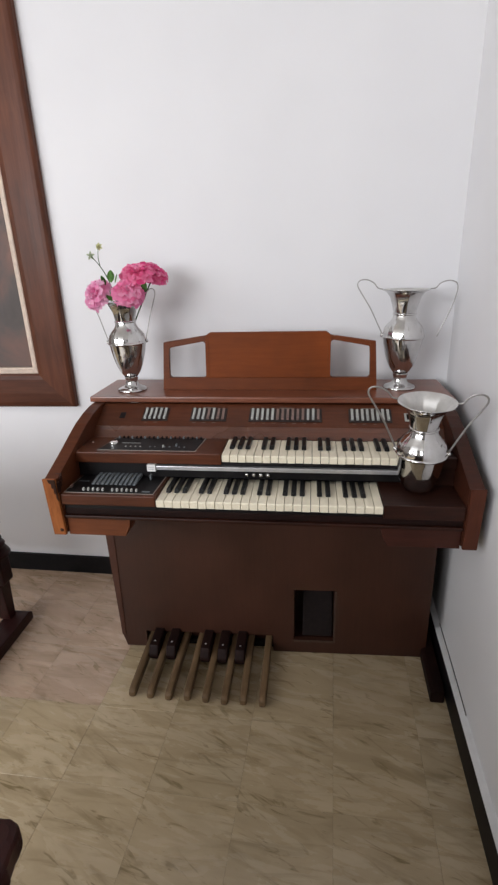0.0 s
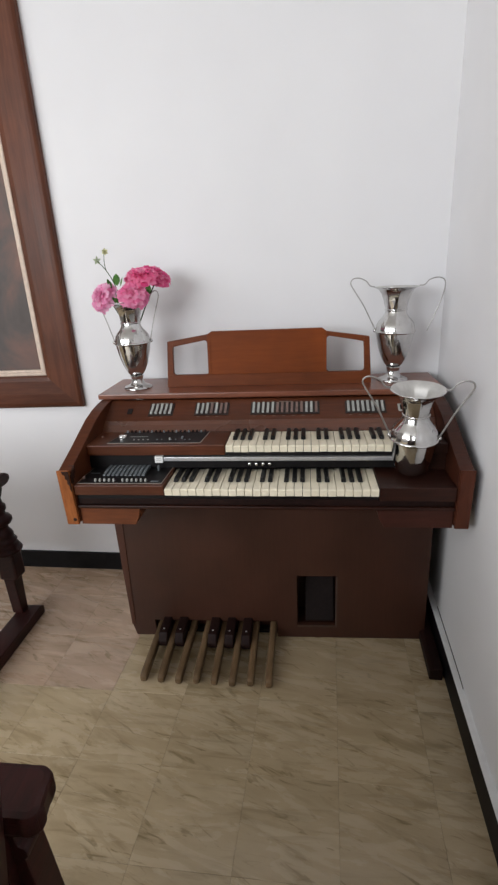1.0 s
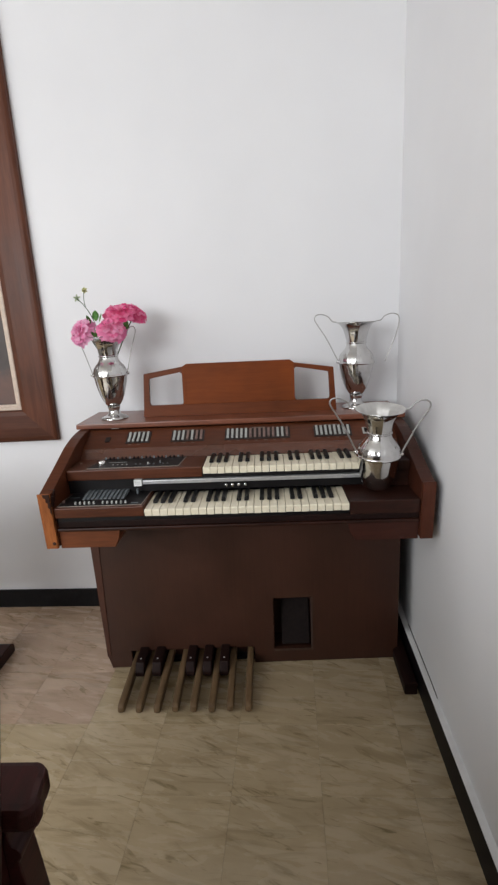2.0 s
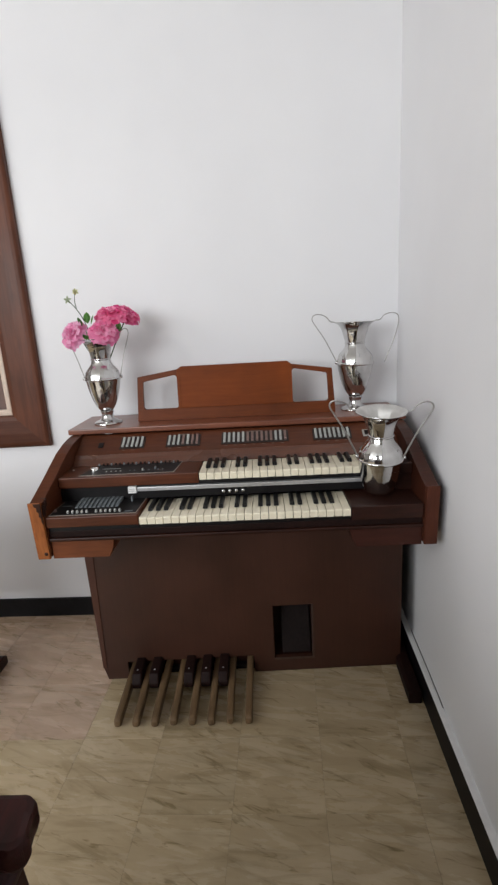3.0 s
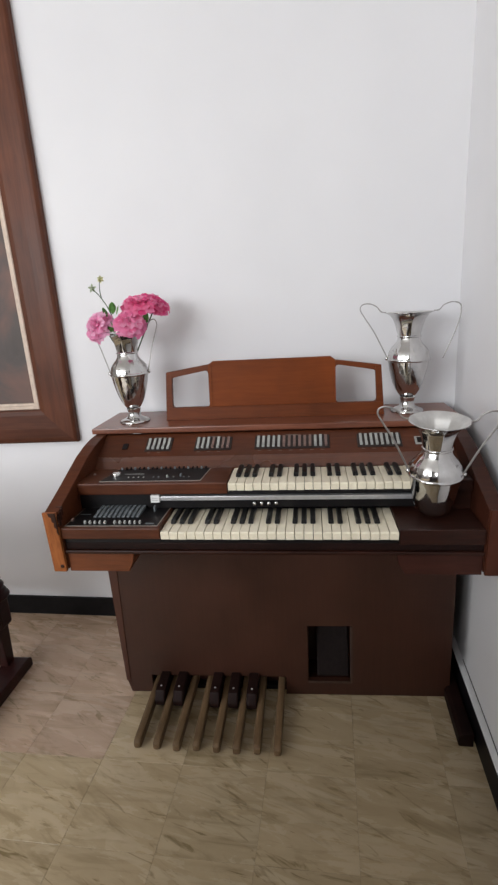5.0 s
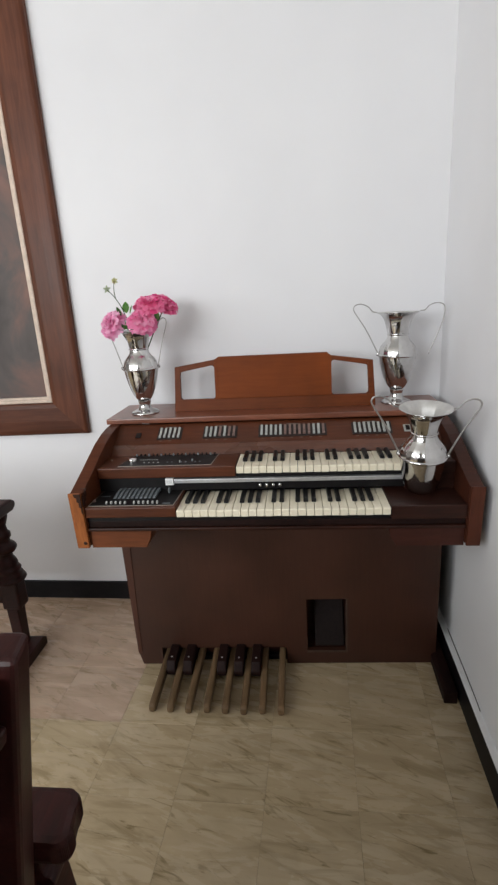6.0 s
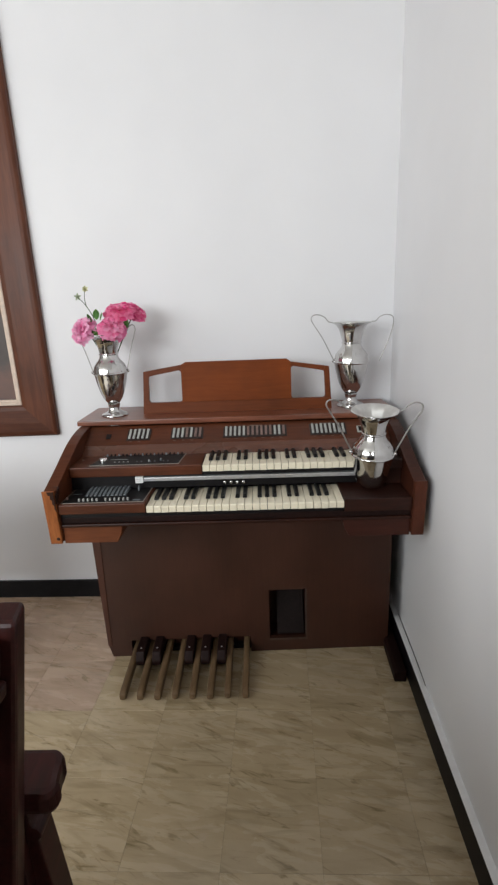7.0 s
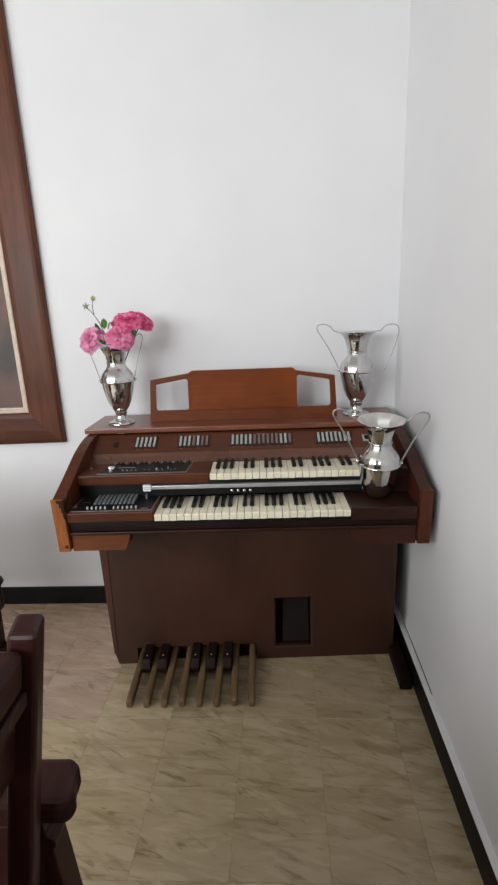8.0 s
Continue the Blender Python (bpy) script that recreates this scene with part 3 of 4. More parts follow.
def manual(x_start, y_front, z_top, length):
    """Forty-four keys from F to C."""
    pitch = 0.611 / 26
    white = black = None
    for k in range(26):
        dz = -0.0007 * ((k * 7) % 3) * 0.6
        m = pose(x_start + pitch * (k + 0.5) - CX, y_front + 0.3, z_top + dz)
        if white is None:
            w = pitch / 2 - 0.0008
            bm = prism([(0.0, -0.003), (0.003, 0.0), (length, 0.0), (length, -0.02), (0.004, -0.022), (0.001, -0.021)], "x", -w, w, 0.0008)
            white = part("white_key", bm, IVORY, organ)
            white.matrix_basis = m
        else:
            share(white, "white_key", m, organ)
        if k < 25 and "FGABCDE"[k % 7] in "FGACD":
            m = pose(x_start + pitch * (k + 1) - CX, y_front + 0.048 + 0.3, z_top)
            if black is None:
                bm = bmesh.new()
                lo = [(-0.0072, 0), (0.0072, 0), (0.0072, length - 0.05), (-0.0072, length - 0.05)]
                hi = [(-0.0056, 0.007), (0.0056, 0.007), (0.0056, length - 0.05), (-0.0056, length - 0.05)]
                a_ = [bm.verts.new((*p, 0.0006)) for p in lo]
                b2 = [bm.verts.new((*p, 0.0115)) for p in hi]
                bm.faces.new(a_[::-1])
                bm.faces.new(b2)
                for i in range(4):
                    bm.faces.new((a_[i], a_[(i + 1) % 4], b2[(i + 1) % 4], b2[i]))
                bmesh.ops.bevel(bm, geom=list(bm.edges), offset=0.0012, segments=2, affect="EDGES")
                black = part("black_key", bm, EBONY, organ)
                black.matrix_basis = m
            else:
                share(black, "black_key", m, organ)


manual(0.0, -0.703, TOPW, 0.155)
manual(0.167, -0.583, TOPU, 0.135)
opart("key_rest", box(0.0, 0.611, -0.69, -0.56, 0.7008, 0.7145, 0.001), BLACK)
opart("key_rest", box(0.167, 0.778, -0.572, -0.45, 0.7955, 0.8035, 0.001), BLACK)
# blocks beside the lower keys
opart("control_block", box(L + 0.039, -0.0015, -0.703, -0.53, 0.7165, 0.748, 0.003), CASE)
opart("block_shadow_strip", box(L + 0.039, -0.002, -0.690, -0.55, 0.7008, 0.716, 0.001), BLACK)
# dark walnut here also carries the shade at the organ's right end
opart("end_block", box(0.6125, R - 0.039, -0.701, -0.45, 0.7008, 0.742, 0.003), DARKCASE)
# black riser between the manuals
opart("riser_end", box(0.6745, R - 0.039, -0.571, -0.548, 0.7425, 0.795, 0.001), DARKCASE)
opart("riser", box(L + 0.039, 0.6735, -0.571, -0.548, 0.7495, 0.795, 0.001), BLACK, "matt black panel between the manuals")
opart("metal_strip", box(-0.028, 0.668, -0.585, -0.5715, 0.777, 0.7895, 0.0015), STRIP, "brushed aluminium strip")
opart("strip_end", box(0.669, 0.673, -0.585, -0.5715, 0.760, 0.7895, 0.001), STRIP)
tag = opart("tag", box(-0.056, -0.0305, -0.5865, -0.5715, 0.772, 0.793, 0.001), TAG, "small white card tag")
for k in range(2):
    opart("print_bar", box(-0.052, -0.035, -0.5872, -0.5867, 0.779 + 0.006 * k, 0.781 + 0.006 * k, 0), INK, parent=tag)
for k in range(4):
    bm = lathe([(0, 0.009), (0.003, 0.009), (0.0052, 0.0075), (0.0058, 0.005), (0.0058, 0)], 18)
    bmesh.ops.transform(bm, matrix=pose(0.238 + 0.0205 * k, -0.5712, 0.7635, 90), verts=bm.verts)
    opart("push_button", bm, CHROME, "round chrome push button", True)
# upper deck
opart("upper_block", box(L + 0.039, 0.1655, -0.583, -0.45, 0.7955, 0.829, 0.003), CASE)
# right twin of the block above, its shade given by the darker walnut
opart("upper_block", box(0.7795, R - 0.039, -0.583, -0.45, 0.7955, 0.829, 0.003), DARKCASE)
cove = [(-0.45, 0.80), (-0.45, 0.829), (-0.440, 0.836), (-0.428, 0.846), (-0.419, 0.857), (-0.40, 0.857), (-0.40, 0.80)]
opart("cove_rail", prism(cove, "x", L + 0.039, R - 0.039), wood("glossy_walnut", (0.075, 0.022, 0.0095), (0.112, 0.035, 0.0155), (3.0, 34.0, 34.0), 0.26, 1.4, 0.0, 0.5))
tabface = [(-0.4195, 0.8575), (-0.328, 0.9055), (-0.31, 0.9055), (-0.31, 0.8575)]
opart("tab_panel", prism(tabface, "x", L + 0.039, R - 0.039, 0.001), CASE)
TB = Vector((0, -0.4195, 0.8575))
TD = Vector((0, 0.0915, 0.048)).normalized()
TN = Vector((0, -TD.z, TD.y))
TM = Matrix(((1, 0, 0, 0), (0, TD.y, TN.y, TB.y), (0, TD.z, TN.z, TB.z), (0, 0, 0, 1)))


def on_tab_panel(bm):
    bmesh.ops.transform(bm, matrix=TM, verts=bm.verts)
    return bm


for xa, xb, count, pale in ((-0.127, -0.039, 5, (0, 1, 2, 3, 4)), (0.033, 0.153, 7, (0, 1, 2, 4)), (0.224, 0.456, 14, (0, 1, 2, 3, 4, 11, 12)), (0.537, 0.67, 8, (0, 1, 2, 3, 4, 5, 6, 7))):
    bank = opart("tab_bank", on_tab_panel(box(xa + 0.001, xb - 0.001, 0.0225, 0.0815, 0.0004, 0.0024, 0.0008)), BANK, "dark bank of tilting stop tabs")
    step = (xb - xa - 0.008) / count
    for k in range(count):
        cx = xa + 0.004 + step * (k + 0.5)
        mat = WHITETAB if k in pale else PINKTAB
        up = 0.0015 * (k % 2)
        bm = prism([(0.030, 0.0028), (0.032, 0.008 + up), (0.052, 0.005), (0.077, 0.0085 - up), (0.079, 0.0028)], "x", cx - step * 0.245, cx + step * 0.245, 0.0006)
        opart("stop_tab", on_tab_panel(bm), mat, parent=bank)
    opart("label_bar", on_tab_panel(box((xa + xb) / 2 - 0.02, (xa + xb) / 2 + 0.02, 0.084, 0.0865, 0.0004, 0.0012, 0)), INKLINE, parent=bank)
    for k in range(count // 2):
        cx = xa + 0.012 + step * 2 * k
        opart("label_bar", on_tab_panel(box(cx, cx + 0.010, 0.0165, 0.0180, 0.0004, 0.0010, 0)), INKLINE, parent=bank)
opart("lock_plate", on_tab_panel(box(-0.203, -0.185, 0.034, 0.060, 0.0004, 0.0025, 0.001)), BLACK, "small dark lock plate")
swt = opart("rocker_switch", on_tab_panel(box(0.707, 0.732, 0.030, 0.064, 0.0004, 0.0022, 0.0008)), WHITETAB, "pale framed rocker switch")
opart("rocker", on_tab_panel(box(0.713, 0.726, 0.036, 0.058, 0.0023, 0.005, 0.001)), RUBBER, parent=swt)


def control_inset(x0, x1, x2, x3, y0, y1, z):
    """A black inset with a thin pale border; slanted ends."""
    outer = prism([(x0, y0), (x1, y0), (x3, y1), (x2, y1)], "z", z, z + 0.0012)
    border = opart("inset_border", outer, plain("pale_border_line", (0.35, 0.31, 0.27), 0.4, 0.3), "thin pale border round a control inset")
    i = 0.0022
    inner = prism([(x0 + i, y0 + i), (x1 - i, y0 + i), (x3 - i, y1 - i), (x2 + i, y1 - i)], "z", z + 0.0013, z + 0.002)
    opart("inset_panel", inner, BLACK, parent=border)
    return border


ins = control_inset(-0.211, 0.088, -0.190, 0.098, -0.566, -0.456, 0.8292)
for k in range(20):
    x = -0.178 + 0.0138 * k
    opart("slider_pin", box(x - 0.0025, x + 0.0025, -0.467, -0.460, 0.8312, 0.838, 0.0008), RUBBER if k % 3 else GREYTAB, parent=ins)
for k in range(13):
    x = -0.132 + 0.0150 * k
    if k in (4, 7, 10):
        continue
    opart("rotary_dot", box(x - 0.0022, x + 0.0022, -0.541, -0.535, 0.8312, 0.8335, 0.0008), WHITETAB if k in (0, 1, 2, 3) else GREYTAB, parent=ins)
bm = lathe([(0, 0.012), (0.010, 0.012), (0.0130, 0.0108), (0.0140, 0.0080), (0.0140, 0)], 24, None, (-0.174, -0.522, 0.8312))
opart("volume_knob", bm, CHROME, "silver round volume knob", True, ins)
opart("slider_slot", box(-0.155, -0.095, -0.508, -0.506, 0.8312, 0.832, 0), WHITETAB, parent=ins)
opart("toggle", box(0.020, 0.025, -0.535, -0.523, 0.8312, 0.839, 0.001), GREYTAB, parent=ins)
opart("toggle", box(-0.018, -0.014, -0.543, -0.534, 0.8312, 0.838, 0.001), WHITETAB, parent=ins)
bm = lathe([(0, 0.004), (0.003, 0.0035), (0.004, 0)], 12, None, (-0.252, -0.50, 0.829))
opart("indicator", bm, PINKTAB, "tiny round indicator", True)
ins = control_inset(-0.268, -0.009, -0.262, -0.004, -0.690, -0.545, 0.7482)
for k in range(10):
    x = -0.203 + 0.0136 * k
    bm = prism([(-0.640, 0.7506), (-0.640, 0.754), (-0.600, 0.760), (-0.572, 0.760), (-0.572, 0.7506)], "x", x - 0.0045, x + 0.0045, 0.001)
    opart("lever_tab", bm, GREYTAB, parent=ins)
for k in range(12):
    x = -0.214 + 0.0140 * k
    if k == 5:
        continue
    bm = prism([(-0.682, 0.7506), (-0.683, 0.757), (-0.677, 0.760), (-0.672, 0.7506)], "x", x - 0.0026, x + 0.0026, 0.0008)
    opart("rhythm_tooth", bm, WHITETAB, parent=ins)
opart("toggle", box(-0.046, -0.0415, -0.600, -0.588, 0.7506, 0.766, 0.001), GREYTAB, parent=ins)
opart("toggle", box(-0.262, -0.256, -0.665, -0.655, 0.7506, 0.757, 0.001), PINKTAB, parent=ins)
opart("slider_slot", box(-0.255, -0.225, -0.618, -0.615, 0.7506, 0.7512, 0), GREYTAB, parent=ins)
opart("label_bar", box(-0.045, -0.022, -0.682, -0.674, 0.7506, 0.7512, 0), GREYTAB, parent=ins)
# lid and music rest
opart("lid", box(L - 0.010, R + 0.010, -0.332, -0.072, 0.911, 0.930, 0.004), LID)
lean = 0.12


def lean_back(bm):
    for v in bm.verts:
        v.co.y += (v.co.z - 0.93) * lean - 0.035
    return bm


def rest_piece(pts, bm):
    prism(pts, "y", -0.2, -0.184, 0.0004, bm)


def rounded_corners(opening, r, bm):
    """Fills the corners of a four-sided opening with concave fillets."""
    ps = [Vector(p) for p in opening]
    for i, c in enumerate(ps):
        u, w = (ps[i - 1] - c).normalized(), (ps[(i + 1) % 4] - c).normalized()
        a0, a1, mid = c + u * r, c + w * r, c + (u + w) * r
        arc = []
        for k in range(6):
            t = k / 5
            q = mid + ((a0 - mid) * (1 - t) + (a1 - mid) * t).normalized() * r
            arc.append(tuple(q))
        rest_piece([tuple(c)] + arc, bm)


# frame pieces butt end to end: sill, posts, top rails and the centre board
bm = bmesh.new()
rest_piece([(-0.092, 0.9305), (0.637, 0.9305), (0.635, 0.972), (-0.090, 0.972)], bm)
rest_piece([(-0.090, 0.9722), (-0.068, 0.9722), (-0.066, 1.070), (-0.066, 1.0935), (-0.084, 1.091)], bm)
rest_piece([(-0.0658, 1.073), (0.0618, 1.0945), (0.0618, 1.1125), (-0.0658, 1.0937)], bm)
rounded_corners([(-0.0678, 0.9722), (0.0616, 0.9722), (0.0616, 1.0943), (-0.0658, 1.0730)], 0.010, bm)
rest_piece([(0.6135, 0.9722), (0.635, 0.9722), (0.6285, 1.089), (0.6105, 1.0915), (0.6105, 1.070)], bm)
rest_piece([(0.4832, 1.0965), (0.6103, 1.074), (0.6103, 1.0917), (0.4832, 1.1105)], bm)
rounded_corners([(0.4834, 0.9722), (0.6133, 0.9722), (0.6103, 1.0740), (0.4834, 1.0963)], 0.010, bm)
rest = opart("music_rest", lean_back(bm), WING, "reddish mahogany music rest with open corner windows")
bm = prism([(0.062, 0.9722), (0.483, 0.9722), (0.483, 1.111), (0.468, 1.1225), (0.078, 1.1225), (0.062, 1.1125)], "y", -0.2015, -0.186, 0.002)
opart("rest_board", lean_back(bm), REST, parent=rest)
for xa, xb in ((0.062, 0.073), (0.472, 0.483)):
    opart("rest_stile", lean_back(box(xa, xb, -0.2028, -0.2018, 0.973, 1.108, 0.0005)), REST, parent=rest)


# ---- vases ----
VASE = [(0.0, 0.006), (0.046, 0.004), (0.054, 0.0), (0.055, 0.003), (0.050, 0.008), (0.036, 0.013), (0.027, 0.018), (0.0235, 0.025), (0.0225, 0.034), (0.0230, 0.040), (0.0255, 0.044), (0.0250, 0.050)]
BODY = [(0.0, 0.050), (0.024, 0.051), (0.031, 0.058), (0.040, 0.072), (0.049, 0.092), (0.0565, 0.115), (0.0625, 0.140), (0.066, 0.163)]
FULL_BODY = [(0.0, 0.050), (0.024, 0.0505), (0.036, 0.058), (0.046, 0.073), (0.053, 0.092), (0.0585, 0.115), (0.063, 0.140), (0.066, 0.163)]
RING = [(0.066, 0.163), (0.0695, 0.165), (0.0705, 0.168), (0.0695, 0.171), (0.067, 0.173)]
NECK = [(0.067, 0.173), (0.0662, 0.183), (0.0625, 0.195), (0.054, 0.207), (0.045, 0.216), (0.0385, 0.226), (0.0362, 0.236)]
COLLAR = [(0.0362, 0.236), (0.0387, 0.2375), (0.0397, 0.2395), (0.0387, 0.2415), (0.0367, 0.243)]
FLARE = [(0.0367, 0.243), (0.0385, 0.250), (0.0404, 0.257), (0.0425, 0.266), (0.0449, 0.274), (0.0480, 0.283), (0.0516, 0.291), (0.06, 0.303), (0.071, 0.31), (0.0765, 0.3115), (0.077, 0.313), (0.0755, 0.3135)]
LININGS = [(0.0755, 0.3135), (0.07, 0.3118), (0.059, 0.305), (0.0504, 0.293), (0.0438, 0.275), (0.0392, 0.257), (0.0347, 0.243), (0.0347, 0.2), (0.0, 0.198)]


def ribbed(profile, low, high, count, depth, steps=96):
    """A turned shape whose wall is drawn into flat panels between the heights low and high."""
    bm = lathe(profile, steps)
    for v in bm.verts:
        f = (v.co.z - low) / (high - low)
        if 0 < f < 1:
            a = math.atan2(v.co.y, v.co.x) % (2 * math.pi / count) - math.pi / count
            k = 1 + depth * math.sin(math.pi * f) * (math.cos(math.pi / count) / math.cos(a) - 1)
            v.co.x, v.co.y = v.co.x * k, v.co.y * k
    return bm


def vase(name, m, label, foot=True, handles=((1, 0.0, False), (-1, 0.0, False)), spread=1.0, reach=1.0):
    v = thing(name, m, label, "vase", "silver amphora vases")
    dz = 0.0 if foot else -0.050
    if foot:
        part("foot", lathe(VASE), SILVER, v, "", True)
    sh = lambda pr: [(r, z + dz) for r, z in pr]
    part("body", ribbed(sh(BODY if foot else FULL_BODY), 0.058 + dz, 0.163 + dz, 10, 0.5), SILVER, v, "", True)
    part("belly_ring", lathe(sh(RING)), SILVER, v, "", True)
    part("shoulder", ribbed(sh(NECK), 0.180 + dz, 0.214 + dz, 22, 3.0, 132), SILVER, v, "silver shoulder with a faint embossed band", True)
    part("collar", lathe(sh(COLLAR)), SILVER, v, "", True)
    part("flared_mouth", ribbed(sh(FLARE), 0.244 + dz, 0.320 + dz, 8, 0.9), SILVER, v, "", True)
    part("mouth_lining", ribbed(sh(LININGS), 0.244 + dz, 0.320 + dz, 8, 0.9), LINING, v, "dull pale silver inside of the mouth", True)
    for side, turn, bent in handles:
        k = 0.040 if bent else 0.0
        pts = [(0.067 + k, 0, 0.172), (0.083 + k * 0.9, 0, 0.203), (0.112 + k * 0.7, 0, 0.258), (0.140 + k * 0.3, 0, 0.300), (0.155, 0, 0.326), (0.149, 0, 0.341), (0.128, 0, 0.344), (0.104, 0, 0.334), (0.090, 0, 0.318), (0.074, 0, 0.3145)]
        if bent:
            pts = [(x, y, z - 0.010 * (x - 0.074) / 0.08) for x, y, z in pts]
        wide = spread * (reach if side < 0 else 1.0)
        pts = [(0.067 + (x - 0.067) * wide, y, z + dz) for x, y, z in pts]
        bm = tube(pts, 0.0019 if foot else 0.0028, 0.0018 if foot else 0.0022, 8, None, 0.3, (0, 1, 0))
        bmesh.ops.transform(bm, matrix=Matrix.Rotation(radians(turn + (180 if side < 0 else 0)), 4, "Z"), verts=bm.verts)
        h = part("handle", bm, WORNSILVER, v, "thin silver strip handle" + (" bent loose at its foot" if bent else ""), True)
        if not bent:
            bm = lathe([(0, 0.006), (0.004, 0.005), (0.0055, 0.0), (0.004, -0.005), (0, -0.006)], 12)
            bmesh.ops.transform(bm, matrix=Matrix.Rotation(radians(turn + (180 if side < 0 else 0)), 4, "Z") @ Matrix.Translation((0.0705, 0, 0.172 + dz)), verts=bm.verts)
            part("rivet", bm, SILVER, h, "", True)
    return v


vase("silver_vase", pose(-0.205, -0.232, 0.930) @ Matrix.Diagonal((0.93, 0.93, 0.985, 1)), "polished silver amphora vase holding pink carnations", True, ((1, 12, False), (-1, 12, False)), 0.54)
vase("silver_vase", pose(0.7165, -0.193, 0.930) @ Matrix.Diagonal((0.97, 0.97, 1.015, 1)), "empty polished silver vase with a loose bent handle", True, ((1, -6, True), (-1, -6, False)), 1.02)
vase("silver_vase", pose(0.711, -0.606, 0.7445, 6) @ Matrix.Diagonal((0.965, 0.965, 0.985, 1)), "empty polished silver amphora vase standing beside the keys", False, ((1, -16, False), (-1, -10, False)), 0.86, 1.12)


# ---- carnations ----
def carnation(centre, root, radius, mat, tilt, seed, label, squash=0.8):
    """A ruffled bloom of many petals on a green stem that stands in the vase."""
    rng = random.Random(seed)
    c = Vector(centre)
    flower = thing("carnation", Matrix.Translation(c), label, "flower", "pink carnations")
    axis = Matrix.Rotation(radians(tilt[0]), 4, "X") @ Matrix.Rotation(radians(tilt[1]), 4, "Y")
    layers = [(0.15, 12, 4), (0.40, 30, 5), (0.66, 50, 7), (0.88, 68, 8), (1.0, 90, 8)]
    for reach, open_deg, count in layers:
        for k in range(count):
            az = 2 * math.pi * (k + rng.random() * 0.6) / count
            el = radians(open_deg + rng.uniform(-9, 9))
            length = radius * (0.55 + 0.5 * reach) * rng.uniform(0.88, 1.1)
            width = radius * 0.72 * (0.55 + 0.45 * reach)
            out = Vector((math.cos(az), math.sin(az), 0))
            side = Vector((-math.sin(az), math.cos(az), 0))
            rows, cols = 5, 11
            bm = bmesh.new()
            grid = []
            ph = rng.uniform(0, 6)
            for i in range(rows + 1):
                f = i / rows
                row = []
                curl = el * (0.45 + 0.75 * f)
                base = out * (length * f * math.sin(curl)) + Vector((0, 0, length * f * math.cos(curl) - radius * 0.25))
                nrm = out * math.cos(curl) - Vector((0, 0, math.sin(curl)))
                for j in range(cols + 1):
                    g = j / cols * 2 - 1
                    w = width * (0.25 + 0.75 * f ** 0.7)
                    ruff = (math.sin(g * 8 + ph) * 0.095 + math.sin(g * 3.1 + ph * 2) * 0.08) * radius * f * f
                    jag = (0.045 * radius * (1 if j % 2 else -0.5)) if i == rows else 0
                    p = base + side * (g * w) + nrm * (ruff + 0.10 * radius * g * g * f) + (base.normalized() * (jag - 0.16 * radius * g * g * f) if base.length > 1e-6 else Vector())
                    p.z *= squash
                    row.append(bm.verts.new(axis @ p))
                grid.append(row)
            for i in range(rows):
                for j in range(cols):
                    bm.faces.new((grid[i][j], grid[i][j + 1], grid[i + 1][j + 1], grid[i + 1][j]))
            part("petal", bm, mat, flower, "", True)
    down = axis @ Vector((0, 0, -radius * 0.3))
    bm = lathe([(0.002, -radius * 0.75), (radius * 0.16, -radius * 0.62), (radius * 0.2, -radius * 0.2), (0.001, -radius * 0.1)], 12)
    bmesh.ops.transform(bm, matrix=axis, verts=bm.verts)
    part("calyx", bm, STEM, flower, "", True)
    low = axis @ Vector((0, 0, -radius * 0.72))
    end = Vector(root) - c
    part("stem", tube([low, low * 0.5 + end * 0.45 + Vector((0, 0, 0.004)), end], 0.0022, 0.0022, 7), STEM, flower, "green wiry stem", True)
    return flower


VA = (-0.206, -0.222)
carnation((-0.287, -0.262, 1.262), (VA[0] - 0.010, VA[1] - 0.004, 1.135), 0.050, PALE, (52, -34), 3, "pale pink ruffled carnation drooping over the vase rim", 0.95)
carnation((-0.168, -0.278, 1.270), (VA[0] + 0.006, VA[1] - 0.010, 1.135), 0.050, MID, (48, 12), 5, "bright pink ruffled carnation facing forward")
carnation((-0.143, -0.225, 1.328), (VA[0] + 0.010, VA[1] + 0.004, 1.135), 0.060, DEEP, (20, 4), 8, "deep pink ruffled carnation standing tallest", 0.62)
carnation((-0.098, -0.188, 1.322), (VA[0] + 0.014, VA[1] + 0.010, 1.135), 0.047, DEEP, (16, 34), 11, "deep pink carnation turned towards the wall", 0.65)


def leaf_mesh(length, width, bend, bm=None, m=None):
    bm = bm or bmesh.new()
    rows, ring = 8, []
    for i in range(rows + 1):
        f = i / rows
        w = width * math.sin(math.pi * min(1, f * 0.96 + 0.02)) ** 0.8
        z = bend * f * f
        ring.append([bm.verts.new((g * w, length * f, z + abs(g) * w * 0.25)) for g in (-1, 0, 1)])
    new_faces = []
    for a_, b2 in zip(ring, ring[1:]):
        for j in range(2):
            new_faces.append(bm.faces.new((a_[j], a_[j + 1], b2[j + 1], b2[j])))
    r = bmesh.ops.solidify(bm, geom=new_faces, thickness=0.0006)
    if m:
        vs = [v for v in bm.verts]
        bmesh.ops.transform(bm, matrix=m, verts=vs)
    return bm


